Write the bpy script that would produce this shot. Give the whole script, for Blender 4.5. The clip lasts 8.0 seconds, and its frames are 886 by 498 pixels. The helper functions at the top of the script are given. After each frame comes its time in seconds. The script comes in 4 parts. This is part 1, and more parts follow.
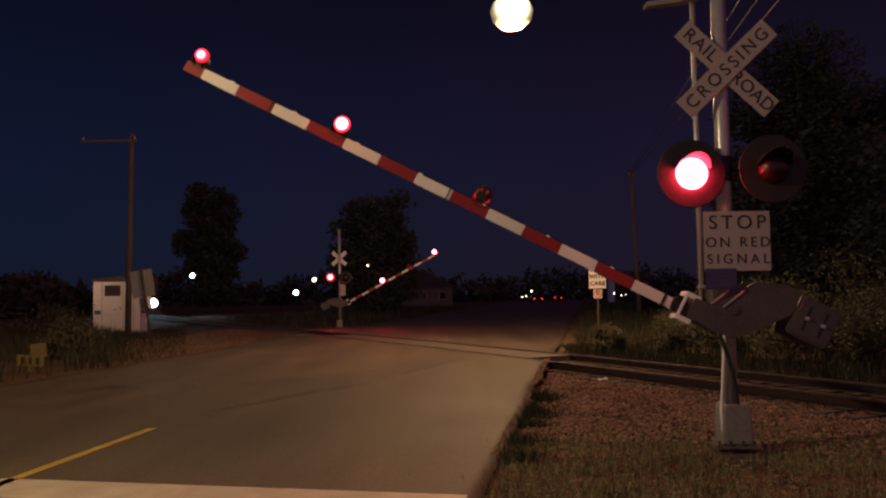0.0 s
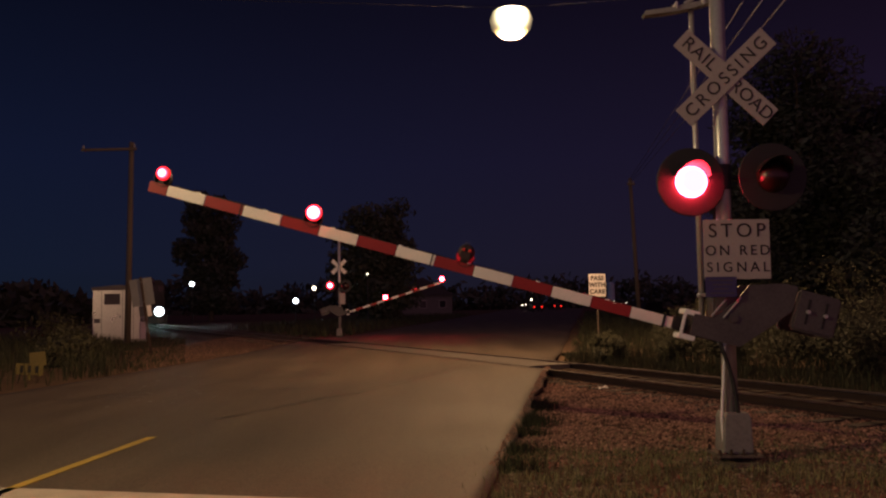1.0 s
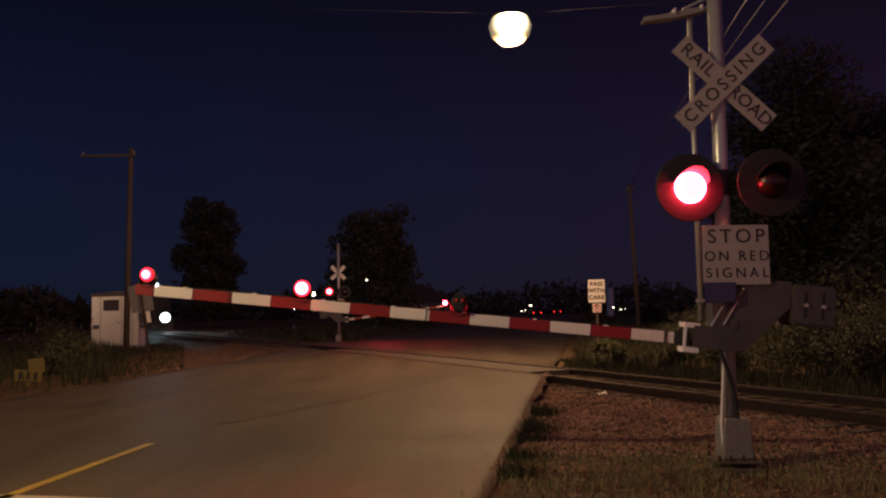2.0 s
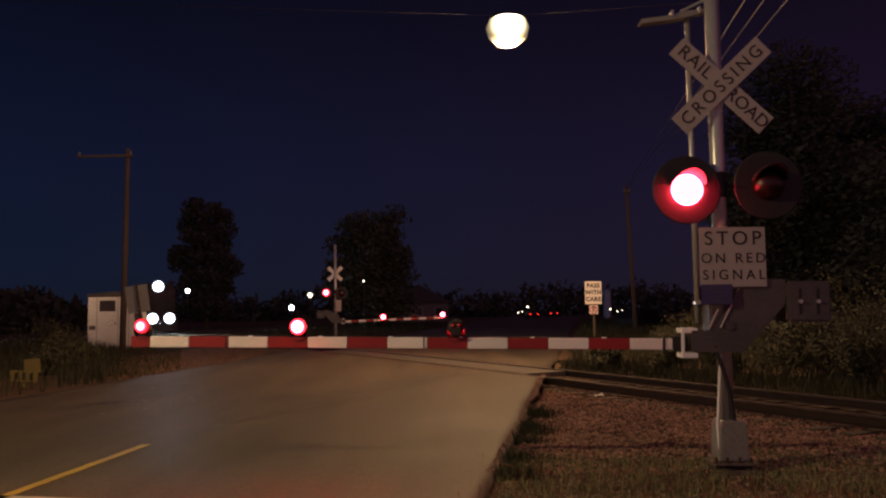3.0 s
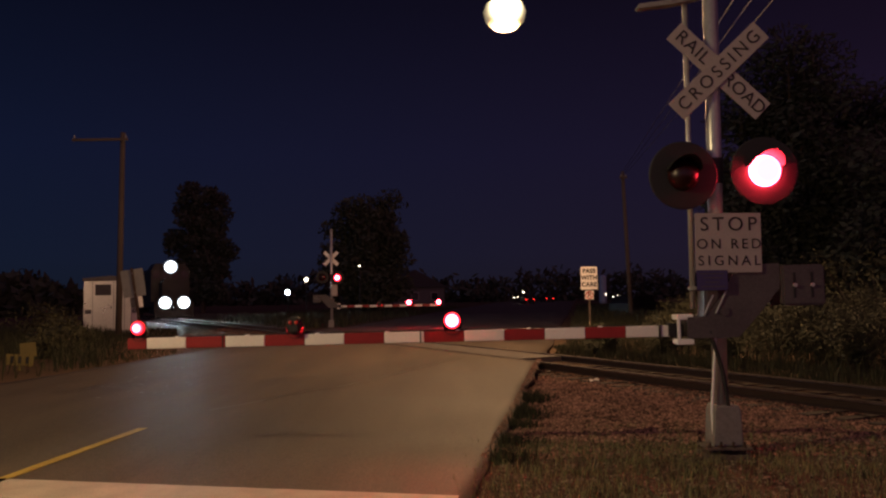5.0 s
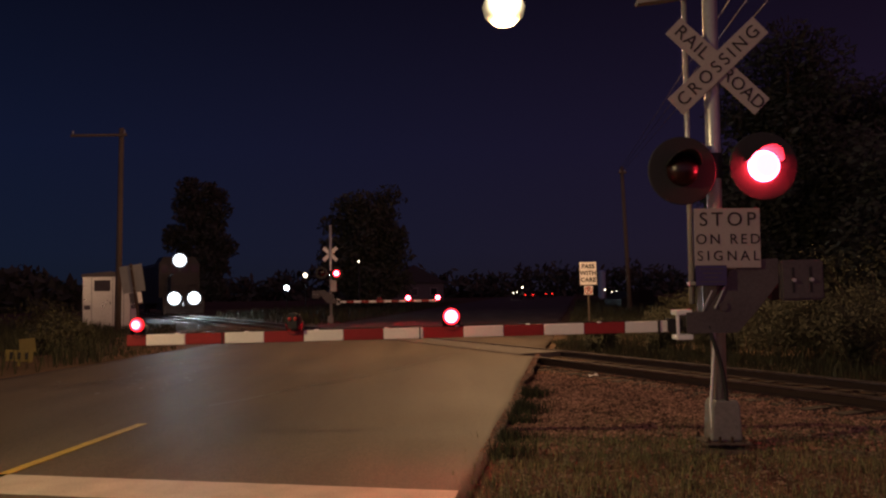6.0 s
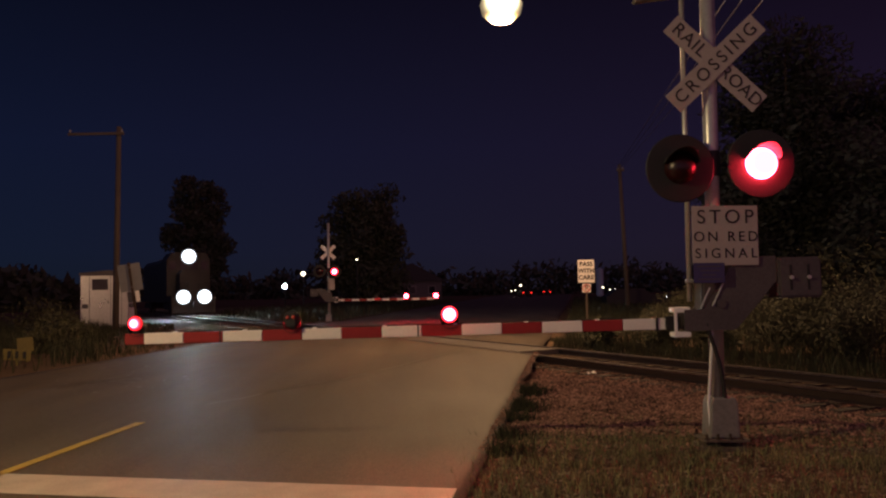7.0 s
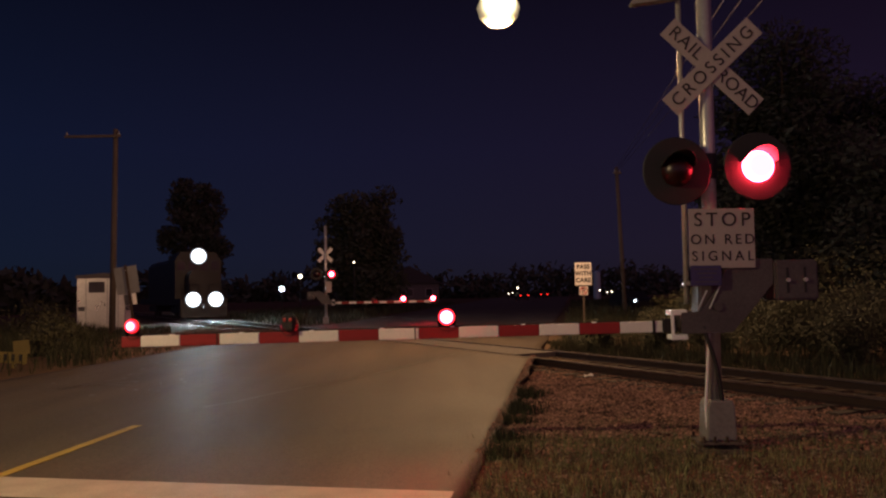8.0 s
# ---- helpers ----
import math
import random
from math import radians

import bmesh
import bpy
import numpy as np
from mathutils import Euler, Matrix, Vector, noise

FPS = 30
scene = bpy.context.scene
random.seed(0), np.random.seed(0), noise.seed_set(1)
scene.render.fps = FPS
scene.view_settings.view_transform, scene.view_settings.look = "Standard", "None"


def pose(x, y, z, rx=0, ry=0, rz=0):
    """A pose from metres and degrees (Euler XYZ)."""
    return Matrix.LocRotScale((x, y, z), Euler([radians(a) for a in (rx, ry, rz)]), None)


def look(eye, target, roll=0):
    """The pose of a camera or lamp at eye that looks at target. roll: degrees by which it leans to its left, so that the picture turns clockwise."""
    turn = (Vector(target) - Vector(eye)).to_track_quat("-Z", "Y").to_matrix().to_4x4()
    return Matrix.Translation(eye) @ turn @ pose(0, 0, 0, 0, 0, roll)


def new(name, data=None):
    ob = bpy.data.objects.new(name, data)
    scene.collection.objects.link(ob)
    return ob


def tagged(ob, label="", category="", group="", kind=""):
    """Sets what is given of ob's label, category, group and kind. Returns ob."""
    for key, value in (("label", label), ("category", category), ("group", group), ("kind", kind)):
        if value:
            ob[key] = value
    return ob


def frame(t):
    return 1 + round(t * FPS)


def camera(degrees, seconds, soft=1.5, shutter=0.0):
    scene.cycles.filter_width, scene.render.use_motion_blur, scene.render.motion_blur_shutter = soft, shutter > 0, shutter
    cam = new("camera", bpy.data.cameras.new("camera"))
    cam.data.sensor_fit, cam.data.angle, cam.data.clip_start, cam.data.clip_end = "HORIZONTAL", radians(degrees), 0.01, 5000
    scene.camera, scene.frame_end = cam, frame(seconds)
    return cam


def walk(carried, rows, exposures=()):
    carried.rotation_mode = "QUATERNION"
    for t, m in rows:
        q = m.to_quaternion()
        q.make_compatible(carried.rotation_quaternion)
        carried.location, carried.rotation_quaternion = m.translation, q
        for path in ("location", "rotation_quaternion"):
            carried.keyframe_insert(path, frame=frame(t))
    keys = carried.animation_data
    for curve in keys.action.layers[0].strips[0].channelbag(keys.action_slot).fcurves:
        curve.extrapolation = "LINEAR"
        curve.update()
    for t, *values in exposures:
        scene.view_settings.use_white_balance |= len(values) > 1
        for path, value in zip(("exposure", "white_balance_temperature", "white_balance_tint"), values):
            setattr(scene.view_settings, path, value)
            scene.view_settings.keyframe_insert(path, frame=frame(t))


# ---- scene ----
EYE = (0.0, 0.0, 1.62)


def aim(yaw, pitch, lean):
    """A standing camera: degrees to the right, upwards, and by which the picture turns left."""
    y, p = radians(yaw), radians(pitch)
    way = Vector((math.sin(y) * math.cos(p), math.cos(y) * math.cos(p), math.sin(p)))
    return look(EYE, Vector(EYE) + 10 * way, -lean)


cam = camera(56.80, 8.0, soft=2.2)
walk(cam, [(0.0, aim(-0.543, 3.271, 1.078)), (0.5, aim(-0.561, 3.586, 1.03)), (1.0, aim(-0.517, 3.85, 1.1)),
           (1.5, aim(-0.498, 4.098, 1.15)), (3.0, aim(-0.243, 4.351, 1.017)), (3.5, aim(-0.108, 4.129, 0.922)),
           (4.0, aim(-0.053, 3.796, 0.899)), (4.5, aim(0, 3.53, 0.87)), (6.0, aim(0.067, 2.979, 0.92)),
           (6.5, aim(0.127, 2.922, 1.0)), (7.0, aim(0.204, 2.84, 1.052)), (7.5, aim(0.297, 2.797, 1.09)),
           (8.0, aim(0.408, 3.022, 1.052))])

# ---- world: deep blue dusk ----
world = bpy.data.worlds.new("dusk")
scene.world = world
world.use_nodes = True
wn, wl = world.node_tree.nodes, world.node_tree.links
w_geo = wn.new("ShaderNodeTexCoord")
w_sep = wn.new("ShaderNodeSeparateXYZ")
w_ramp = wn.new("ShaderNodeValToRGB")
wl.new(w_geo.outputs["Generated"], w_sep.inputs[0])
wl.new(w_sep.outputs["Z"], w_ramp.inputs[0])
w_el = w_ramp.color_ramp.elements
w_el[0].position, w_el[0].color = 0.0, (0.0078, 0.0086, 0.0190, 1)
w_el[1].position, w_el[1].color = 1.0, (0.0028, 0.0027, 0.0095, 1)
for w_at, w_col in ((0.05, (0.0080, 0.0090, 0.0248, 1)), (0.17, (0.0066, 0.0072, 0.0250, 1)), (0.34, (0.0037, 0.0037, 0.0125, 1))):
    w_e = w_el.new(w_at)
    w_e.color = w_col
# last light of dusk, bluer west; violet to the east imitates red lamp glare
w_side = wn.new("ShaderNodeMapRange")
w_side.inputs[1].default_value, w_side.inputs[2].default_value = -0.45, 0.55
wl.new(w_sep.outputs["X"], w_side.inputs[0])
w_tint = wn.new("ShaderNodeMix")
w_tint.data_type = "RGBA"
w_tint.inputs["A"].default_value, w_tint.inputs["B"].default_value = (0.80, 1.10, 1.0, 1), (1.75, 0.88, 0.74, 1)
wl.new(w_side.outputs[0], w_tint.inputs["Factor"])
w_mul = wn.new("ShaderNodeMix")
w_mul.data_type, w_mul.blend_type = "RGBA", "MULTIPLY"
w_mul.inputs["Factor"].default_value = 1.0
wl.new(w_ramp.outputs[0], w_mul.inputs["A"])
wl.new(w_tint.outputs["Result"], w_mul.inputs["B"])
# added fill: an unseen warm glow in the sky behind the viewer lifts the darks
w_fill = wn.new("ShaderNodeMapRange")
w_fill.inputs[1].default_value, w_fill.inputs[2].default_value = 0.5, -1.0
w_fill.inputs[3].default_value, w_fill.inputs[4].default_value = 1.0, 13.0
wl.new(w_sep.outputs["Y"], w_fill.inputs[0])
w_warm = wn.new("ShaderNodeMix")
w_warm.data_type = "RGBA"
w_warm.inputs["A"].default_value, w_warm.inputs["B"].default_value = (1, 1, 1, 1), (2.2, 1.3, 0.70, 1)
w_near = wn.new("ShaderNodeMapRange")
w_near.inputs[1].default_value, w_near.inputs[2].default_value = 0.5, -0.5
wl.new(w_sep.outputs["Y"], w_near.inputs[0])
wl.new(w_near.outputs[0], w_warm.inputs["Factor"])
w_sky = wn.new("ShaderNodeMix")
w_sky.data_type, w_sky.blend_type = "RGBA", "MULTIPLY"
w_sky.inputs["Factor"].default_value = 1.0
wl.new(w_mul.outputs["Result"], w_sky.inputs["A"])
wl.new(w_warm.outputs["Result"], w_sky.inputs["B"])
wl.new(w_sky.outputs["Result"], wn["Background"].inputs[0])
wl.new(w_fill.outputs[0], wn["Background"].inputs[1])
scene.view_settings.exposure = 0.0


def lamp_light(name, place, watts, colour, size=0.25, cone=None):
    d = bpy.data.lights.new(name, "SPOT" if cone else "POINT")
    d.energy, d.color, d.shadow_soft_size = watts, colour, size
    if cone:
        d.spot_size, d.spot_blend = radians(cone), 1.0
    ob = new(name, d)
    ob.matrix_world = Matrix.Translation(place)
    return tagged(ob, category="light")


LAMP_AHEAD = (1.95, 24.0, 10.05)
LAMP_BEHIND = (-7.4, 3.6, 6.2)
lamp_light("street_light_ahead", (LAMP_AHEAD[0], LAMP_AHEAD[1], LAMP_AHEAD[2] - 0.68), 4500, (1.0, 0.57, 0.27), 0.25)
lamp_light("street_light_behind", (LAMP_BEHIND[0], LAMP_BEHIND[1], LAMP_BEHIND[2] - 0.30), 1420, (1.0, 0.73, 0.35), 0.08)


# ---- materials ----
def surface(name, colour, rough=0.7, metal=0.0, grain=40.0, stain=2.5, vary=0.25, bump=0.0, spot=None, per_object=0.0, per_island=0.0, gloss_vary=0.1):
    """A surface with grain and stains at two scales, in metres."""
    m = bpy.data.materials.new(name)
    m.use_nodes = True
    nt = m.node_tree
    n, l = nt.nodes, nt.links
    b = n["Principled BSDF"]
    tc = n.new("ShaderNodeTexCoord")
    out = "Object"
    fine, broad = n.new("ShaderNodeTexNoise"), n.new("ShaderNodeTexNoise")
    fine.inputs["Scale"].default_value, broad.inputs["Scale"].default_value = grain, stain
    fine.inputs["Detail"].default_value, broad.inputs["Detail"].default_value = 3, 5
    for t in (fine, broad):
        l.new(tc.outputs[out], t.inputs["Vector"])
    mixed = n.new("ShaderNodeMath")
    mixed.operation = "ADD"
    l.new(fine.outputs[0], mixed.inputs[0])
    l.new(broad.outputs[0], mixed.inputs[1])
    ramp = n.new("ShaderNodeValToRGB")
    span = n.new("ShaderNodeMapRange")
    span.inputs[1].default_value, span.inputs[2].default_value = 0.6, 1.4
    l.new(mixed.outputs[0], span.inputs[0])
    l.new(span.outputs[0], ramp.inputs[0])
    dark = tuple(c * (1 - vary) for c in colour) if spot is None else spot
    e = ramp.color_ramp.elements
    e[0].color, e[1].color = (*dark, 1), (*(min(1, c * (1 + vary)) for c in colour), 1)
    last = ramp.outputs[0]
    if per_object or per_island:
        info = n.new("ShaderNodeObjectInfo") if per_object else n.new("ShaderNodeNewGeometry")
        hsv = n.new("ShaderNodeHueSaturation")
        rng = n.new("ShaderNodeMapRange")
        a = per_object or per_island
        rng.inputs[3].default_value, rng.inputs[4].default_value = 1 - a, 1 + a
        l.new(info.outputs["Random" if per_object else "Random Per Island"], rng.inputs[0])
        l.new(rng.outputs[0], hsv.inputs["Value"])
        l.new(last, hsv.inputs["Color"])
        last = hsv.outputs[0]
    l.new(last, b.inputs["Base Color"])
    rr = n.new("ShaderNodeMapRange")
    rr.inputs[3].default_value, rr.inputs[4].default_value = max(0.03, rough - gloss_vary), min(1, rough + gloss_vary)
    l.new(broad.outputs[0], rr.inputs[0])
    l.new(rr.outputs[0], b.inputs["Roughness"])
    b.inputs["Metallic"].default_value = metal
    if bump:
        bp = n.new("ShaderNodeBump")
        bp.inputs["Strength"].default_value, bp.inputs["Distance"].default_value = 0.6, bump
        l.new(fine.outputs[0], bp.inputs["Height"])
        l.new(bp.outputs[0], b.inputs["Normal"])
    return m


def glow(name, colour, strength, core=0.0, rim=0.0, low=1.0):
    """A lit lamp. With core and rim: strength inside the core, changing to low at the rim of the lens as a painted
    halo.
    """
    m = bpy.data.materials.new(name)
    m.use_nodes = True
    n, l = m.node_tree.nodes, m.node_tree.links
    b = n["Principled BSDF"]
    b.inputs["Base Color"].default_value = (*(0.5 * c for c in colour), 1)
    b.inputs["Emission Color"].default_value = (*colour, 1)
    b.inputs["Emission Strength"].default_value = strength
    if rim:
        tc, flat, size = n.new("ShaderNodeTexCoord"), n.new("ShaderNodeVectorMath"), n.new("ShaderNodeVectorMath")
        flat.operation, size.operation = "MULTIPLY", "LENGTH"
        flat.inputs[1].default_value = (1, 0, 1)
        l.new(tc.outputs["Object"], flat.inputs[0])
        l.new(flat.outputs["Vector"], size.inputs[0])
        fall, power = n.new("ShaderNodeMapRange"), n.new("ShaderNodeMath")
        fall.inputs[1].default_value, fall.inputs[2].default_value = core, rim
        fall.inputs[3].default_value, fall.inputs[4].default_value = math.log2(strength), math.log2(low)
        power.operation = "POWER"
        power.inputs[0].default_value = 2.0
        l.new(size.outputs["Value"], fall.inputs[0])
        l.new(fall.outputs[0], power.inputs[1])
        l.new(power.outputs[0], b.inputs["Emission Strength"])
    return m




def asphalt():
    m = surface("worn asphalt", (0.093, 0.071, 0.051), 0.66, grain=48, stain=0.45, vary=0.30, bump=0.010, gloss_vary=0.14)
    n, l = m.node_tree.nodes, m.node_tree.links
    b = n["Principled BSDF"]
    old = b.inputs["Base Color"].links[0].from_socket
    tc = n.new("ShaderNodeTexCoord")
    # pale and dark stones of the aggregate
    cell = n.new("ShaderNodeTexVoronoi")
    cell.inputs["Scale"].default_value = 70
    l.new(tc.outputs["Object"], cell.inputs["Vector"])
    grit = n.new("ShaderNodeMapRange")
    grit.inputs[3].default_value, grit.inputs[4].default_value = 0.62, 1.45
    l.new(cell.outputs["Color"], grit.inputs[0])
    # long streaks of wear along the road
    stretch = n.new("ShaderNodeMapping")
    stretch.inputs["Rotation"].default_value = (0, 0, radians(8.5))
    stretch.inputs["Scale"].default_value = (1.1, 0.10, 1)
    l.new(tc.outputs["Object"], stretch.inputs["Vector"])
    wear = n.new("ShaderNodeTexNoise")
    wear.inputs["Scale"].default_value, wear.inputs["Detail"].default_value = 1.0, 4
    l.new(stretch.outputs[0], wear.inputs["Vector"])
    band = n.new("ShaderNodeMapRange")
    band.inputs[1].default_value, band.inputs[2].default_value = 0.3, 0.7
    band.inputs[3].default_value, band.inputs[4].default_value = 0.72, 1.22
    l.new(wear.outputs[0], band.inputs[0])
    both = n.new("ShaderNodeMath")
    both.operation = "MULTIPLY"
    l.new(grit.outputs[0], both.inputs[0])
    l.new(band.outputs[0], both.inputs[1])
    hsv = n.new("ShaderNodeHueSaturation")
    l.new(old, hsv.inputs["Color"])
    l.new(both.outputs[0], hsv.inputs["Value"])
    l.new(hsv.outputs[0], b.inputs["Base Color"])
    b.inputs["Specular IOR Level"].default_value = 0.42
    return m


ASPHALT = asphalt()
WET_TAR = surface("glossy worn tar", (0.065, 0.054, 0.044), 0.40, grain=25, stain=6, vary=0.3, bump=0.004)
PANEL = surface("crossing panel", (0.10, 0.085, 0.072), 0.7, grain=40, stain=1.2, vary=0.3, bump=0.006)
TAR = surface("crack sealing tar", (0.022, 0.020, 0.019), 0.35, grain=30, vary=0.3)
YELLOW = surface("worn yellow road paint", (0.52, 0.37, 0.06), 0.6, grain=60, stain=5, vary=0.25, spot=(0.26, 0.18, 0.05))
WHITE_ROAD = surface("worn white road paint", (0.56, 0.50, 0.42), 0.6, grain=70, stain=3, vary=0.2, spot=(0.36, 0.31, 0.26))
EARTH = surface("bare earth", (0.115, 0.078, 0.053), 0.95, grain=22, stain=0.6, vary=0.45, bump=0.03)
STONE = surface("reddish gravel", (0.29, 0.168, 0.122), 0.9, grain=30, stain=1.2, vary=0.4, per_island=0.8)
BALLAST = surface("dark ballast", (0.11, 0.085, 0.07), 0.95, grain=25, stain=3, vary=0.35, per_island=0.4)
VERGE_STONE = surface("dusty verge gravel", (0.205, 0.180, 0.125), 0.95, grain=30, stain=1.2, vary=0.4, per_island=0.75)
for dusty in (EARTH, STONE, BALLAST, VERGE_STONE):
    dusty.node_tree.nodes["Principled BSDF"].inputs["Specular IOR Level"].default_value = 0.05
GRASS = surface("dry grass", (0.185, 0.190, 0.085), 0.85, grain=8, stain=0.8, vary=0.4, per_island=0.85)
STRAW = surface("dry straw stems", (0.20, 0.165, 0.085), 0.85, grain=8, vary=0.3, per_island=0.4)
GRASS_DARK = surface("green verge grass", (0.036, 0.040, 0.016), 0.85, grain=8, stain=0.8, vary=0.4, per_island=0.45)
LEAF = surface("bush leaves", (0.047, 0.048, 0.021), 0.8, grain=6, stain=1.0, vary=0.35, per_island=0.3)
LEAF_FAR = surface("dark tree leaves", (0.055, 0.064, 0.040), 0.8, grain=4, stain=0.6, vary=0.4, per_island=0.4)
BARK = surface("bark", (0.09, 0.065, 0.045), 0.95, grain=20, stain=3, vary=0.35, bump=0.01)
POLE_WOOD = surface("weathered pole wood", (0.105, 0.080, 0.062), 0.9, grain=30, stain=1.0, vary=0.3, bump=0.005)
TIE_WOOD = surface("creosoted timber", (0.065, 0.048, 0.036), 0.9, grain=25, stain=3, vary=0.35, bump=0.006, per_object=0.25)
RAIL_RUST = surface("rusted rail steel", (0.055, 0.032, 0.023), 0.8, 0.2, grain=40, stain=6, vary=0.3)
RAIL_TOP = surface("polished rail head", (0.40, 0.38, 0.36), 0.34, 1.0, grain=60, stain=5, vary=0.3, spot=(0.12, 0.09, 0.07))
ALU = surface("dull aluminium", (0.52, 0.51, 0.50), 0.34, 0.45, grain=35, stain=3, vary=0.15)
GREY = surface("grey painted steel", (0.30, 0.285, 0.27), 0.6, 0.1, grain=40, stain=4, vary=0.2)
GREY_SIGN = surface("dull bare sign back", (0.20, 0.195, 0.195), 0.55, 0.3, grain=30, stain=3, vary=0.2)
GREY_DARK = surface("weathered dark grey steel", (0.095, 0.084, 0.084), 0.5, 0.2, grain=40, stain=4, vary=0.3)
# near-white base colour stands in for strong light on bare metal
BRACKET = surface("bare aluminium whitened for strong light", (0.93, 0.92, 0.91), 0.45, 0.0, grain=40, stain=4, vary=0.06)
# mottled concrete, darkened to stand in for the shaded gap under the base
FOOTING = surface("gap-darkened concrete", (0.14, 0.11, 0.085), 0.9, grain=30, stain=7, vary=0.4, bump=0.006)
CAST = surface("cast grey base", (0.25, 0.235, 0.215), 0.75, 0.1, grain=30, stain=6, vary=0.25, bump=0.003)
TARGET = surface("worn black target paint", (0.019, 0.018, 0.019), 0.65, grain=30, vary=0.25)
BLACK = surface("matt black paint", (0.018, 0.017, 0.018), 0.6, grain=30, vary=0.3)
SIGN_WHITE = surface("white sign sheeting", (0.44, 0.38, 0.36), 0.5, grain=60, stain=3, vary=0.12)
SIGN_BRIGHT = surface("clean white sign sheeting", (0.86, 0.82, 0.78), 0.5, grain=60, stain=3, vary=0.06)
SIGN_BLACK = surface("black sign lettering", (0.03, 0.024, 0.024), 0.6, vary=0.3)
SIGN_BLUE = surface("dark blue sign sheeting", (0.055, 0.045, 0.15), 0.5, grain=50, vary=0.2)
SIGN_RED = surface("red sign lettering", (0.5, 0.05, 0.04), 0.5, grain=50, vary=0.15)
ARM_WHITE = surface("white arm sheeting", (0.86, 0.83, 0.80), 0.5, grain=40, stain=3, vary=0.08, per_object=0.06)
ARM_RED = surface("red arm sheeting", (0.30, 0.022, 0.022), 0.45, grain=40, stain=3, vary=0.15, per_object=0.1)
RUBBER = surface("black cable rubber", (0.02, 0.02, 0.02), 0.6, vary=0.2)
HUT = surface("bare aluminium hut", (0.50, 0.46, 0.46), 0.30, 0.85, grain=12, stain=0.9, vary=0.18)
HUT_DARK = surface("dark hut vent", (0.10, 0.09, 0.10), 0.7, vary=0.3)
MARKER = surface("yellow marker post", (0.30, 0.23, 0.05), 0.6, grain=30, vary=0.2)
ENGINE = surface("dark locomotive paint", (0.014, 0.013, 0.014), 0.5, grain=20, vary=0.3)
HOUSE = surface("house siding", (0.14, 0.125, 0.115), 0.8, grain=10, vary=0.2)
ROOF = surface("dark shingle roof", (0.06, 0.055, 0.055), 0.9, grain=10, vary=0.3)
TANK = surface("pale blue silo paint", (0.35, 0.45, 0.55), 0.6, grain=8, vary=0.15)
CAR_PAINT = surface("dark car paint", (0.008, 0.008, 0.010), 0.45, 0.0, vary=0.15)
WINDOW = surface("dark window glass", (0.02, 0.02, 0.025), 0.12, vary=0.1)
# rim outshines the core to redden the target in place of a glare halo
RED_GLOW = glow("lit red signal lens", (1.0, 0.024, 0.046), 40, 0.110, 0.152, 130)
# red lamps below fade to a dim red rim that imitates glare
RED_SMALL = glow("red gate lamp with painted halo", (1.0, 0.016, 0.028), 420, 0.022, 0.080, 0.35)
RED_WIDE = glow("flashing gate lamp with painted halo", (1.0, 0.016, 0.028), 650, 0.046, 0.092, 0.3)
RED_FAR = glow("far signal lens with painted halo", (1.0, 0.020, 0.035), 220, 0.09, 0.21, 0.4)
# these lenses fade outward to stand in for the headlights' glare
HEAD_GLOW = glow("locomotive headlight with painted halo", (0.80, 0.90, 1.0), 220, 0.30, 0.56, 0.12)
DITCH_GLOW = glow("ditch light with painted halo", (0.80, 0.90, 1.0), 560, 0.28, 0.52, 0.12)
# bowl dims to a warm ring that imitates the glare round the lamp
BULB_GLOW = glow("street lamp bowl with painted halo", (1.0, 0.80, 0.46), 18, 0.34, 0.66, 0.10)
FAR_WHITE = glow("distant white lamp", (0.8, 0.92, 1.0), 16)
FAR_WARM = glow("distant warm lamp", (1.0, 0.85, 0.6), 6)
CAR_LAMP = glow("lit car headlamp", (0.75, 0.85, 1.0), 14)
TAIL_GLOW = glow("lit car tail lamp", (1.0, 0.03, 0.02), 2.5)
DARK_LENS = surface("unlit dark red lens", (0.022, 0.003, 0.004), 0.34, vary=0.1)


# ---- mesh helpers ----
def part(name, bm, material, parent=None, label="", place=None, smooth=False):
    me = bpy.data.meshes.new(name)
    if isinstance(bm, bmesh.types.BMesh):
        bmesh.ops.recalc_face_normals(bm, faces=bm.faces)
        bm.to_mesh(me)
        bm.free()
    else:
        me.from_pydata([tuple(v) for v in bm[0]], [], bm[1])
    for m in material if isinstance(material, (list, tuple)) else (material,):
        me.materials.append(m)
    if smooth:
        for p in me.polygons:
            p.use_smooth = True
    ob = new(name, me)
    if parent is not None:
        ob.parent = parent
    if place is not None:
        ob.matrix_basis = place
    return tagged(ob, label=label)


def thing(name, m, label, category, group="", kind=""):
    ob = new(name)
    ob.matrix_basis = m
    ob.empty_display_size = 0.2
    return tagged(ob, label, category, group, kind)


def box(bm, c, s, m=None, bevel=0.0):
    geo = bmesh.ops.create_cube(bm, size=1, matrix=(m or Matrix()) @ Matrix.Translation(c) @ Matrix.Diagonal((*s, 1)))
    if bevel:
        edges = {e for v in geo["verts"] for e in v.link_edges}
        bmesh.ops.bevel(bm, geom=list(edges), offset=bevel, segments=2, affect="EDGES")
    return bm


def tube(bm, a, b, r0, r1=None, seg=16, caps=True):
    a, b = Vector(a), Vector(b)
    m = Matrix.Translation((a + b) / 2) @ (b - a).to_track_quat("Z", "Y").to_matrix().to_4x4()
    bmesh.ops.create_cone(bm, cap_ends=caps, segments=seg, radius1=r0, radius2=r0 if r1 is None else r1, depth=(b - a).length, matrix=m)
    return bm


